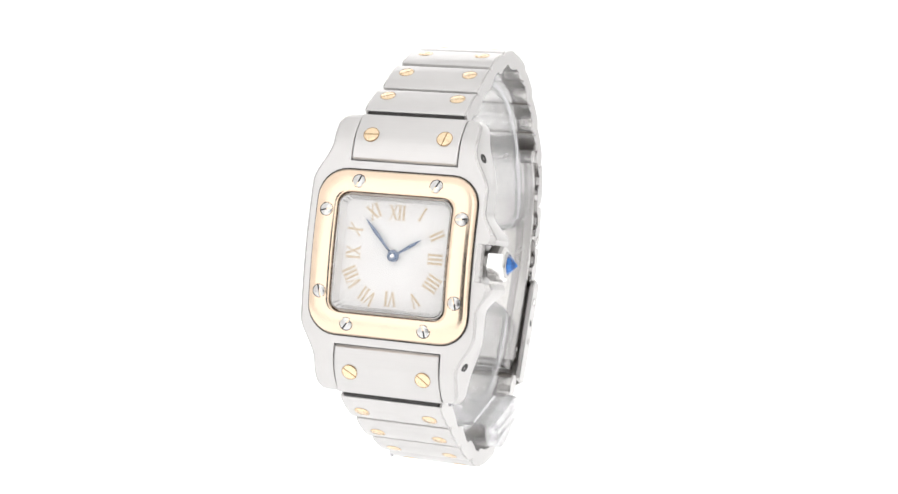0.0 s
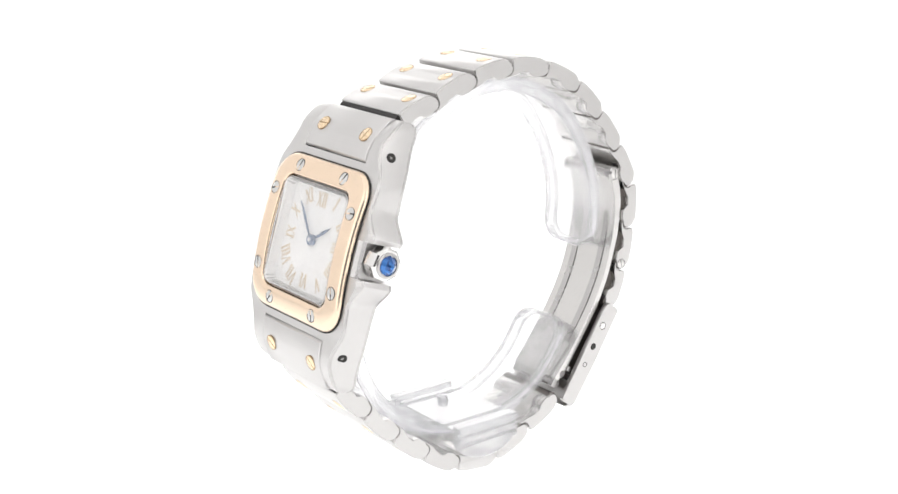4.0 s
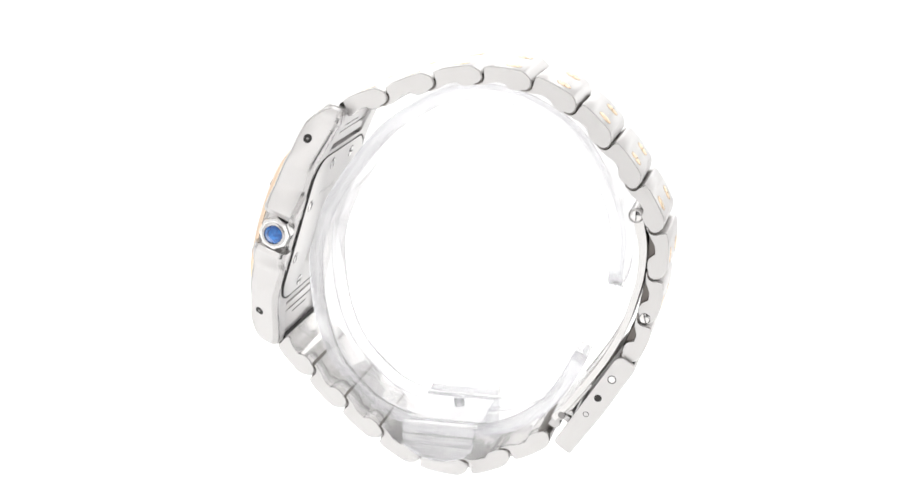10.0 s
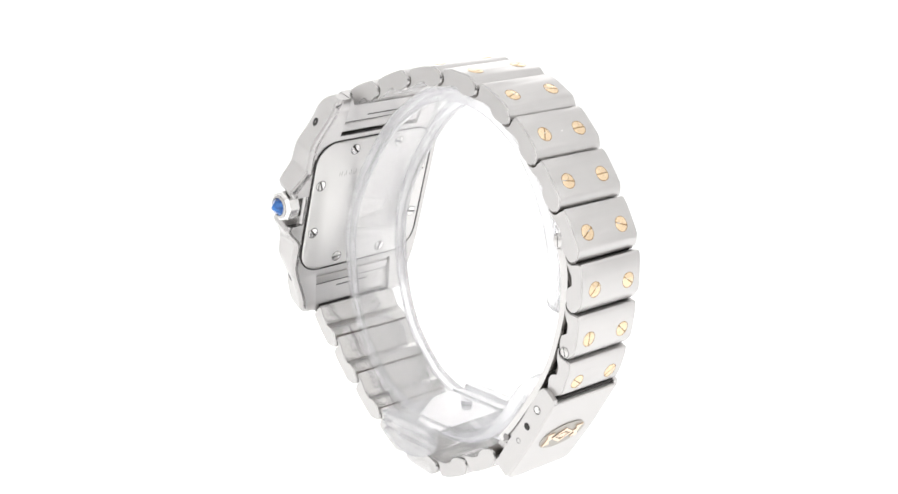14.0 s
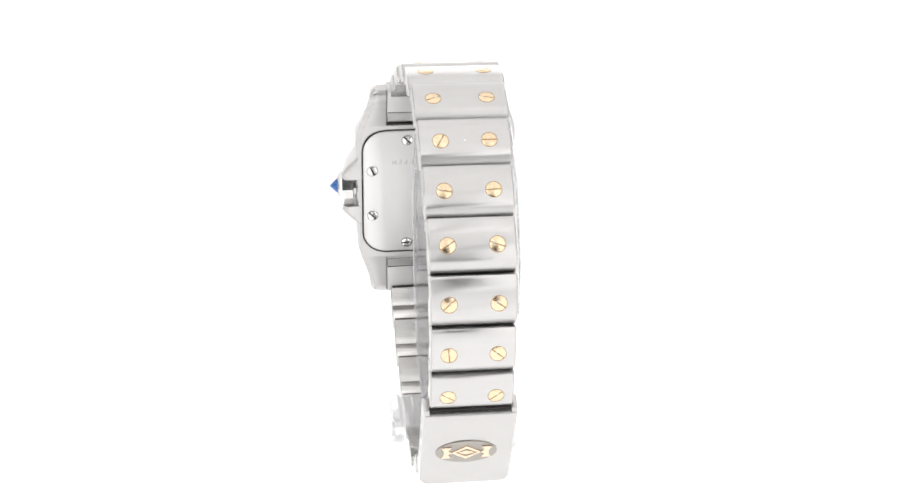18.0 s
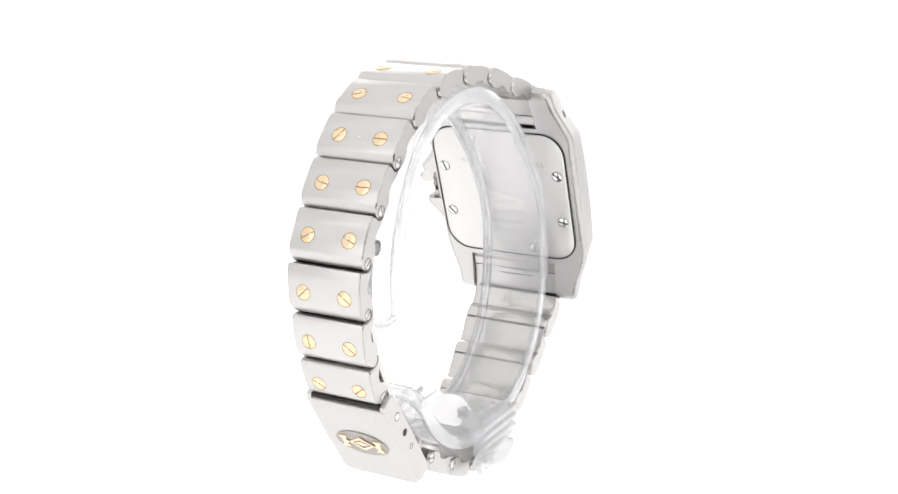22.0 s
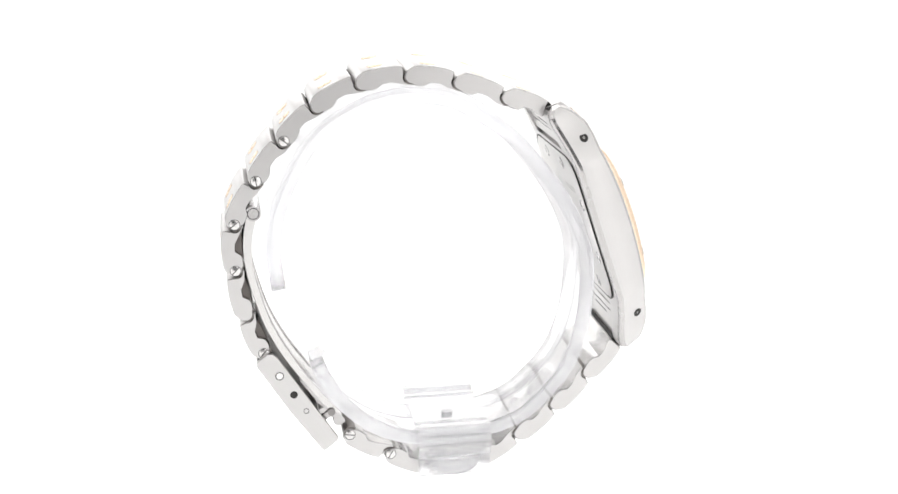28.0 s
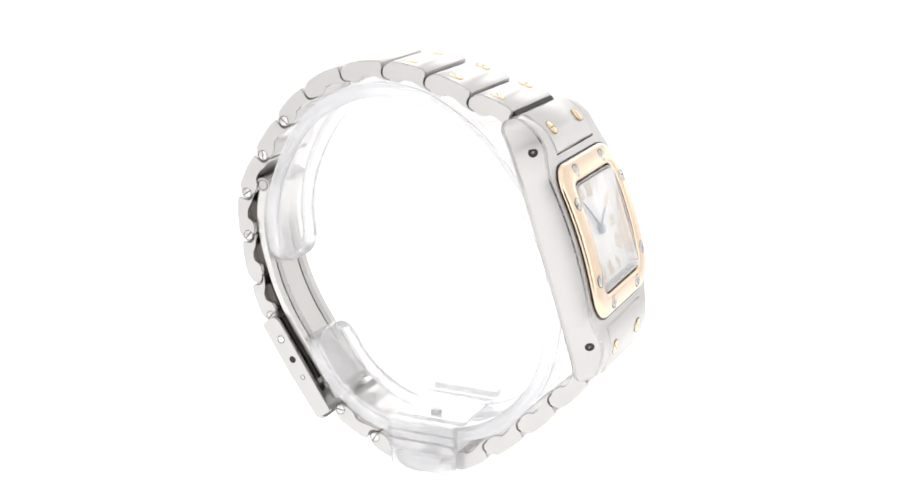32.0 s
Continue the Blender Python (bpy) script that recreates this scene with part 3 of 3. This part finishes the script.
def strap_link(a, b, hw, flip, spread, shift, side_screws=(), thick=2.55, deep=False, pin=None, turns=(0, 0)):
    """A link from joint a to joint b (y, z); flip turns its outer face for the run under the case; pin is the last link's far hinge in the watch. It gives the link and its own far hinge."""
    a, b = Vector((0, *a)), Vector((0, *b))
    L = (b - a).length
    s = (b - a) / L
    x = Vector((-1, 0, 0)) if flip else Vector((1, 0, 0))
    m = basis(a, x, s, x.cross(s))
    bm = bmesh.new()
    prof = link_profile(L, thick, 0.35 if deep else 0.56, 0.16 if flip else 0.05, (m.inverted() @ pin)[1:] if pin else None)
    extrude_x(bm, prof, hw, 0.2)
    bm.normal_update()
    n = len(prof)
    kinds = []
    for k, f in enumerate(bm.faces):
        if k >= 3 * n:
            kinds.append(3)                       # satin ends
        elif k // n != 1:
            kinds.append(2)                       # polished bevels
        else:
            kinds.append(int(f.calc_center_median().z < -0.3 * thick / 2))
    link = part("link", bm, STEEL, watch, "", m, 28)
    for mat in (INSIDE, EDGE, STEEL_SIDE):
        link.data.materials.append(mat)
    for f, k in zip(link.data.polygons, kinds):
        f.material_index = k
    top = 1.045 * thick / 2
    for q, turn in zip((1, -1), turns):
        p = Matrix.Translation((q * spread, L * shift, top))
        put("screw_seat", GOLD_SEAT, link, p)
        put("screw", GOLD_SC, link, p @ Matrix.Rotation(radians(turn), 4, "Z"), "slotted gold screw")
    for q in side_screws:
        p = Matrix.Translation((q * (1 if not flip else -1) * hw, L - 0.85, -0.2)) @ Matrix.Rotation(radians(90 * q * (1 if not flip else -1)), 4, "Y")
        put("screw_seat", SIDE_SEAT, link, p)
        put("side_screw", SIDE_SC, link, p @ Matrix.Rotation(random.uniform(0, 3.1), 4, "Z"), "steel slotted pin screw")
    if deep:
        # inner plate behind the hollow, its dark colour standing in for shade
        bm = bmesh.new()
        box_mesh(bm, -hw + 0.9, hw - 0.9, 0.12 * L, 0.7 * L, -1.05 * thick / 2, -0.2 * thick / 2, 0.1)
        part("inner_plate", bm, SHADE_FILL, link, "inner plate darkened for the shade in the hollow")
    # hinge barrel in the joint, kept dark so the gaps read as shaded
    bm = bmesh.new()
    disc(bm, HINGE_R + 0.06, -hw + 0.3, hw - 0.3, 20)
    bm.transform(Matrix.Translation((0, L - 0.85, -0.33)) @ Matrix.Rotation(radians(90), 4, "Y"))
    part("hinge", bm, SHADE_FILL, link, "hinge barrel darkened for the joint's shade")
    return link, m @ Vector((0, L - 0.85, -0.2))


UPPER = [(-11.6, 5.3), (-6.0, 7.2), (0.0, 9.3), (6.1, 10.1), (12.25, 9.2), (17.75, 6.2), (21.9, 1.8), (25.45, -3.25), (28.25, -8.8), (28.0, -15.0), (26.8, -20.95), (24.65, -26.2)]
UPPER_W = [6.5, 6.3, 6.05, 5.8, 5.55, 5.35, 5.15, 5.0, 4.95, 4.9, 4.9]
LOWER = [(-21.5, -26.5), (-17.3, -31.1), (-12.9, -35.4), (-8.0, -39.3), (-2.8, -42.3), (3.9, -42.9), (9.6, -40.3), (14.9, -37.1)]
LOWER_W = [6.5, 6.3, 6.05, 5.8, 5.55, 5.3, 5.2]
SIDE = {5: (-1,), 6: (-1,), 7: (-1,), 8: (-1,), 9: (1,), 10: (-1,)}
TURNS = [(15, 35), (20, 42), (30, 60), (-20, 30), (20, 165), (60, 0), (-12, 2), (32, -20), (42, -35), (95, 140), (-35, 40)]      # of the screw slots, degrees
pin, middle = None, None
for i, w in enumerate(UPPER_W):
    one, pin = strap_link(UPPER[i], UPPER[i + 1], w, False, 4.5 - 0.34 * min(i, 5), 0.53, SIDE.get(i, ()), 2.55, i >= 8, pin, TURNS[i])
    middle = one if i == 5 else middle
bm = bmesh.new()
disc(bm, 0.1, -0.1, 0.03, 10)
part("dot", bm, DIAL, middle, "tiny pale speck", Matrix.Translation((0, 3.2, 1.33)))
LOWER_TURNS = [(-25, -10), (-27, -20), (10, 30), (-40, 25), (15, 70), (0, 40), (-30, 55)]
pin = None
for i, w in enumerate(LOWER_W):
    one, pin = strap_link(LOWER[i], LOWER[i + 1], w, True, 4.4 - 0.3 * min(i, 5), 0.5, (-1,) if i >= 5 else (), 2.55, False, pin, LOWER_TURNS[i])

# end links between the lugs
for s in (1, -1):
    bm = bmesh.new()
    loops = []
    for l in (11.0, 11.3, 12.2, 13.1, 14.0, 14.9, 15.8, 16.5, 16.75):
        e = 0.25 if l in (11.0, 16.75) else 0.0
        zf = front_z(min(l, 16.5)) + 0.1 - e - 0.12 * max(l - 16.5, 0)
        zb = back_z(l) + 0.5 + e
        loops.append(case_slice((-6.4, -6.4, 0.2, 0.2), (6.7, 6.7, 0.2, 0.2), s * l, zf, zb))
    loft(bm, loops if s > 0 else loops[::-1])
    end = part("end_link", bm, STEEL, watch, "flat brushed steel end link set between the lugs", CASE, 28)
    # the sunk panel's shade is put into its darker steel
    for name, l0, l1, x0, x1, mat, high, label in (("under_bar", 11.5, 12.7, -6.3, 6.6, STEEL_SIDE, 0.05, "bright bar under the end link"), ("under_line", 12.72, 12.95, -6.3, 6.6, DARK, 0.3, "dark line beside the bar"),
                                                   ("under_panel", 13.0, 15.6, -6.3, 6.6, INNER, 0.45, "sunk panel under the end link, grey for its shade"), ("under_slot", 13.5, 13.9, -2.6, 2.9, DARK, 0.3, "short dark slot"),
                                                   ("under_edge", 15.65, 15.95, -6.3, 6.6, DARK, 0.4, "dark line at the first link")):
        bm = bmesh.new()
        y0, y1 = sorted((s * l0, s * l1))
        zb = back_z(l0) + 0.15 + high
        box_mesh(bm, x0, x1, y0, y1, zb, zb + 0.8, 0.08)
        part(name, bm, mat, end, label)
    bm = bmesh.new()
    disc(bm, 0.8, -6.0, 6.2, 18)
    at = UPPER[0] if s > 0 else LOWER[0]
    bm.transform(Matrix.Translation((0, at[0], at[1])) @ Matrix.Rotation(radians(90), 4, "Y"))
    part("end_hinge", bm, DARK, watch, "dark hinge at the lugs")
    for x, turn in ((-4.4, 2 if s > 0 else -35), (4.75, 80 if s > 0 else -42)):
        m = Matrix.Translation((x, s * 14.2, front_z(14.2) + 0.12)) @ Matrix.Rotation(s * math.atan((front_z(14.7) - front_z(13.7))), 4, "X")
        put("screw_seat", GOLD_SEAT, end, m)
        put("screw", GOLD_SC, end, m @ Matrix.Rotation(radians(turn), 4, "Z"), "slotted gold screw")

# ---- folding clasp ----
ca, cb = Vector((0, 24.9, -25.95)), Vector((0, 16.25, -38.95))
cs = (cb - ca).normalized()
CLASP = basis(ca, Vector((1, 0, 0)), cs, Vector((1, 0, 0)).cross(cs))
CL = (cb - ca).length
bm = bmesh.new()
prof = [(0.45, 1.34), (CL * 0.5, 1.55), (CL - 0.2, 1.35), (CL, 1.15), (CL - 0.05, 0.6), (0.33, 0.55), (0.33, 1.22)]
loops = []
for x, cut, low in ((-5.45, 1.1, 0.12), (-5.3, 0.75, 0.0), (-4.95, 0.3, 0.0), (-4.4, 0.0, 0.0), (4.4, 0.0, 0.0), (4.95, 0.3, 0.0), (5.3, 0.75, 0.0), (5.45, 1.1, 0.12)):
    loops.append([(x, min(y, CL - cut - (CL - y) * 0.3) if y > CL - 1.5 else y, z - low if z > 1 else z) for y, z in prof])
loft(bm, loops)
clasp = part("clasp_cover", bm, STEEL_SIDE, watch, "plain satin steel clasp cover with an oval gold emblem", CLASP, 28)
for q in (1, -1):
    bm = bmesh.new()
    prof = [(-0.1, 0.9), (0.3, 1.2), (CL * 0.5, 1.45), (CL - 0.9, 1.25), (CL - 0.5, 0.9), (CL - 0.55, -0.9), (CL - 0.8, -1.3), (0.9, -1.5), (0.2, -1.3), (-0.2, -0.8)]
    extrude_x(bm, prof, 0.35, 0.1)
    fl = part("flange", bm, STEEL_SIDE, clasp, "satin steel side flange", Matrix.Translation((q * 5.2, 0, 0)))
    # a pin end, a hole and a dimple in a row
    spots = [Matrix.Translation((q * 0.35, y, z)) @ Matrix.Rotation(radians(90 * q), 4, "Y") for y, z in ((3.1, -0.3), (6.3, -0.25), (9.1, -0.2))]
    put("pin_seat", ring_mesh("pin_seat", DARK, 0.48, 0.57, -0.2, 0.015, 16), fl, spots[0])
    bm = bmesh.new()
    disc(bm, 0.48, -0.2, 0.06, 16, 0.08)
    part("pin", bm, POLISHED, fl, "bright pin end", spots[0])
    bm = bmesh.new()
    disc(bm, 0.5, -0.2, 0.012, 16)
    part("hole", bm, DARK, fl, "dark round hole", spots[1])
    put("dimple", ring_mesh("dimple", DARK, 0.30, 0.38, -0.2, 0.015, 14), fl, spots[2])

bm = bmesh.new()
box_mesh(bm, -4.85, 4.85, -0.1, 0.36, 0.1, 0.85, 0.05)
part("clasp_slot", bm, DARK, clasp, "dark gap beside the last link")
# oval emblem: sunk oval with plain gold shapes
bm = bmesh.new()
loft(bm, [[(3.4 * math.cos(a), 2.1 * math.sin(a), z) for a in [2 * math.pi * i / 36 for i in range(36)]] for z in (0.9, 1.6)])
emblem = part("emblem", bm, surface("emblem_ground", (0.36, 0.34, 0.31), 1.0, 0.35), clasp, "oval steel emblem with plain gold shapes", Matrix.Translation((0.15, 7.9, 0)) @ Matrix.Diagonal((1.1, 1.1, 1.0, 1.0)))
bm = bmesh.new()
for q in (1, -1):
    loft(bm, [[(x, q * y, z) for x, y in ((-1.7, 0.0), (0, 1.25), (1.7, 0.0), (1.2, 0), (0, 0.75), (-1.2, 0))] for z in (1.5, 1.72)])
part("gold_diamond", bm, GOLD, emblem, "gold diamond outline")
bm = bmesh.new()
loft(bm, [[(x, y, z) for x, y in ((-1.0, 0), (0, 0.42), (1.0, 0), (0, -0.42))] for z in (1.5, 1.72)])
part("gold_lozenge", bm, GOLD, emblem, "small gold lozenge")
for q in (1, -1):
    bm = bmesh.new()
    glass_shape = [(-2.8, -1.05), (-1.65, -1.05), (-2.0, -0.35), (-1.55, 0), (-2.0, 0.35), (-1.65, 1.05), (-2.8, 1.05), (-2.5, 0.35), (-2.5, -0.35)]
    loft(bm, [[(q * x, y, z) for x, y in glass_shape] for z in (1.5, 1.72)])
    part("gold_wing", bm, GOLD, emblem, "gold hourglass shape")

# curved folding blade inside the strap
BLADE = [(25.4, -7.0), (26.0, -9.5), (26.2, -12.0), (25.95, -15.0), (25.2, -18.2), (24.1, -21.7), (22.3, -25.4), (20.1, -28.8), (17.6, -32.2), (15.3, -34.9)]


def strip(bm, pts, x0, x1, half):
    """A strip along pts (y, z) of the given half thickness."""
    loops = []
    for i, p in enumerate(pts):
        a, b = Vector(pts[max(i - 1, 0)]), Vector(pts[min(i + 1, len(pts) - 1)])
        d = (b - a).normalized()
        n = Vector((-d.y, d.x))
        h = half(i / (len(pts) - 1)) if callable(half) else half
        o, k = Vector(p) + n * h, Vector(p) - n * h
        c = 0.12
        loops.append([(x0, *k), (x0, *o), (x0 + c, *(o + n * c * 0.5)), (x1 - c, *(o + n * c * 0.5)), (x1, *o), (x1, *k)])
    loft(bm, loops)


def dense(pts, n):
    """A smooth curve through pts."""
    out = []
    for i in range(len(pts) - 1):
        p0, p1, p2, p3 = (Vector(pts[max(min(j, len(pts) - 1), 0)]) for j in (i - 1, i, i + 1, i + 2))
        for k in range(n):
            t = k / n
            out.append(tuple(0.5 * (2 * p1 + (p2 - p0) * t + (2 * p0 - 5 * p1 + 4 * p2 - p3) * t * t + (3 * p1 - p0 - 3 * p2 + p3) * t ** 3)))
    return out + [tuple(pts[-1])]


bm = bmesh.new()
curve = dense(BLADE, 4)
strip(bm, curve, -4.2, 4.55, lambda u: 0.6 - 0.2 * smoothstep(0, 0.5, u))
blade = part("folding_blade", bm, INSIDE, watch, "curved steel folding clasp blade", None, 28)
for x0, x1 in ((-2.9, -1.9), (2.3, 3.3)):
    bm = bmesh.new()
    inner = [(y - 0.3, z + 0.1) for y, z in curve[6:-6]]
    strip(bm, inner, x0, x1, 0.2)
    part("blade_rib", bm, EDGE, blade, "raised bright rib")
bm = bmesh.new()
disc(bm, 0.98, -4.7, 4.8, 24, 0.25)
bm.transform(Matrix.Translation((0, 25.3, -6.9)) @ Matrix.Rotation(radians(90), 4, "Y"))
knuckle = part("knuckle", bm, EDGE, blade, "bright round hinge of the blade")
put("screw_seat", ring_mesh("screw_seat", DARK, 0.66, 0.75, -0.2, 0.02), knuckle, Matrix.Translation((-4.7, 25.3, -6.9)) @ Matrix.Rotation(radians(-90), 4, "Y"))
put("screw", SIDE_SC, knuckle, Matrix.Translation((4.8, 25.3, -6.9)) @ Matrix.Rotation(radians(90), 4, "Y"))
# dark block in place of shade between the cover and the blade, with a bright locking lever, its pin and the hinge
# barrel
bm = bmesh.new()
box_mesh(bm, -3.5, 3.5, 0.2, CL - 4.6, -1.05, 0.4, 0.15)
part("clasp_shade", bm, SHADE_FILL, clasp, "dark block standing in for shade inside the clasp")
bm = bmesh.new()
strip(bm, dense([(19.9, -29.6), (18.7, -31.3), (17.6, -32.9), (16.8, -34.0)], 4), -4.0, 4.3, 0.42)
part("locking_lever", bm, STEEL_SIDE, blade, "bright steel locking lever")
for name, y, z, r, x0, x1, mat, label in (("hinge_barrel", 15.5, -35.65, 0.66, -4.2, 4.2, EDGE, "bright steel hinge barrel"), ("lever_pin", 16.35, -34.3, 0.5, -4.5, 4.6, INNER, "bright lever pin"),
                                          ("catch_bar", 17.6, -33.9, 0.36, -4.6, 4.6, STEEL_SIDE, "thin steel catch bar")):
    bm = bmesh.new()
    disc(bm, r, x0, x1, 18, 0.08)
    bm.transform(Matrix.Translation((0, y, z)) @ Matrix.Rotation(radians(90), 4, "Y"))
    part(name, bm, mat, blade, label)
for q in (1, -1):
    bm = bmesh.new()
    strip(bm, [(17.9, -35.4), (16.6, -34.6), (15.6, -34.9), (14.9, -36.0)], q * 3.9 - 0.35, q * 3.9 + 0.35, 0.4)
    part("hinge_ear", bm, EDGE, blade, "grey steel hinge ear")

# ---- the clear stand ----
stand = new("watch_stand")
tagged(stand, "clear plastic ring stand carrying the watch", "display stand")
# outer line of the ring, from its open end beside the clasp over the top, down behind the case and under
RING = [(23.4, -17.6), (24.0, -11.0), (22.6, -4.5), (18.6, 2.6), (13.2, 6.6), (7.2, 8.4), (1.0, 7.9), (-3.3, 5.9), (-7.9, 2.6), (-12.4, -2.6), (-15.9, -8.0), (-18.0, -13.5), (-18.3, -19.0), (-17.5, -25.0),
        (-15.6, -30.0), (-12.4, -34.0), (-8.6, -37.0), (-3.5, -38.6), (3.0, -39.2), (8.0, -38.4), (12.2, -36.3), (15.6, -33.2), (18.0, -29.4), (19.0, -27.5)]
ring = dense(RING, 4)
RX = -1.4


# a thin clear band with a raised, white-hazed rim all round it, rounded at the two open ends
length = [0.0]
for a, b in zip(ring, ring[1:]):
    length.append(length[-1] + (Vector(b) - Vector(a)).length)
TOTAL = length[-1]


def on_ring(x, s, q):
    """Point at x across, s along the ring and q inwards from its outer line."""
    s = min(max(s, 0.0), TOTAL)
    i = max(k for k in range(len(ring) - 1) if length[k] <= s)
    u = (s - length[i]) / (length[i + 1] - length[i])

    def away(k):
        d = (Vector(ring[min(k + 1, len(ring) - 1)]) - Vector(ring[max(k - 1, 0)])).normalized()
        return Vector((-d.y, d.x))

    n = away(i).lerp(away(i + 1), u).normalized()
    p = Vector(ring[i]).lerp(Vector(ring[i + 1]), u) + n * q
    return (RX + x, p.x, p.y)


bm = bmesh.new()
loops = []
for k in range(91):
    s = 0.6 + (TOTAL - 1.2) * k / 90
    d = min(k, 90 - k) * TOTAL / 90
    w = 4.1 - (2.0 - math.sqrt(max(4.0 - (2.0 - min(d, 2.0)) ** 2, 0.0)))
    loops.append([on_ring(x, s, q) for x, q in ((-w, 0.1), (w, 0.1), (w, 0.75), (-w, 0.75))])
loft(bm, loops)
part("ring_band", bm, ACRYLIC, stand, "clear curved band of the open ring", None, 40)
bm = bmesh.new()
rows = []
for inset, q in ((0.12, 0.0), (0.0, 0.15), (0.0, 1.75), (0.12, 1.9), (0.46, 1.9), (0.58, 1.75), (0.62, 0.0)):
    rows.append([bm.verts.new(on_ring(x, TOTAL / 2 + y, q)) for x, y in rounded(4.75 - inset, TOTAL / 2 - inset, 3.0 - inset * 0.7, 6, 80)])
for a, b in zip(rows, rows[1:] + rows[:1]):
    for k in range(len(a)):
        m = (k + 1) % len(a)
        bm.faces.new((a[k], a[m], b[m], b[k]))
part("ring_rim", bm, ACRYLIC_RIM, stand, "raised rim round the band, white haze mixed in", None, 40)
# saddle: a flat plate through the ring, with a ribbed wall on either side of the strap
bm = bmesh.new()
PEG = (-2.5, 0.75)
tray = [(-7.9, -36.25), (-6.9, -36.2), (-6.75, -36.55), (-5.0, -36.6), (-4.8, -36.35), (-4.4, -36.35), (-4.2, -36.6), (4.2, -36.6), (4.4, -36.35), (4.8, -36.35), (5.0, -36.6), (6.75, -36.55), (6.9, -36.2), (7.9, -36.25), (7.9, -36.95), (-7.9, -36.95)]
loft(bm, [[(x, y, z) for x, z in tray] for y in (-4.3, 5.4)])
saddle = part("saddle_plate", bm, ACRYLIC_BLOCK, stand, "clear saddle plate with low ridges along it")
bm = bmesh.new()
loft(bm, [[(PEG[0] + r * math.cos(2 * math.pi * i / 20), PEG[1] + r * math.sin(2 * math.pi * i / 20), z) for i in range(20)] for r, z in ((0.75, -36.6), (0.75, -35.95), (0.45, -35.95), (0.45, -36.5))])
part("socket", bm, ACRYLIC_RIM, saddle, "small round clear socket")


def saddle_wall(side, low, round_from):
    """An upright wall with three ribs along it; from round_from down it is rounded off to a half disc."""
    bm = bmesh.new()
    loops = []
    for k in range(49):
        z = -36.1 + (low + 36.1) * k / 48
        rib = sum(1 - smoothstep(0.26, 0.4, abs(z - c)) for c in (-36.45, -37.75, -39.0))
        u = min(max((round_from - z) / (round_from - low), 0.0), 1.0)
        half = 4.8 * math.sqrt(max(1 - u * u, 0.004))
        x0, x1 = 6.5, 7.65 + 0.5 * rib
        loops.append([(side * x, 0.55 + y, z) for x, y in ((x0, -half), (x1, -half), (x1, half), (x0, half))])
    loft(bm, loops)
    part("saddle_wall", bm, ACRYLIC_BLOCK, stand, "clear ribbed wall of the saddle", None, 40)


saddle_wall(1, -41.2, -38.2)
saddle_wall(-1, -40.4, -40.39)
bm = bmesh.new()
box_mesh(bm, -7.3, -6.8, -4.2, 5.3, -43.2, -40.35, 0.12)
part("skirt", bm, ACRYLIC_RIM, stand, "clear skirt hanging below the saddle")
bm = bmesh.new()
arc = [(0.7 + 3.4 * math.cos(radians(a)), -40.45 + 2.3 * math.sin(radians(a))) for a in range(180, 361, 12)]
loft(bm, [[(x, 0.7 + (y - 0.7) * k, -40.45 + (z + 40.45) * k) for y, z in arc] for x, k in ((-7.35, 1.0), (-8.2, 1.0), (-8.6, 0.93))])
part("cheek", bm, ACRYLIC_BLOCK, stand, "clear half-round cheek of the saddle", None, 40)
for s in (1, -1):
    bm = bmesh.new()
    box_mesh(bm, s * 8.0 - 0.5, s * 8.0 + 0.5, -4.0, 5.2, -58.6, -41.0, 0.2)
    part("support_plate", bm, ACRYLIC_SHEET, stand, "clear upright support plate")
bm = bmesh.new()
loft(bm, [[(x, y, z) for x, y in rounded(13 - i, 10 - i, 3, 5)] for z, i in ((-62, 0.3), (-61.6, 0), (-58.8, 0), (-58.4, 0.3))])
part("foot_plate", bm, ACRYLIC_SHEET, stand, "clear flat foot plate")


def motions():
    # one even turn of the table
    rows = [(t, pose(0, 0, Z0, 0, 0, -18.80 - 8.642 * t)) for t in range(0, 33)]
    walk(watch, rows)
    walk(stand, rows)


motions()
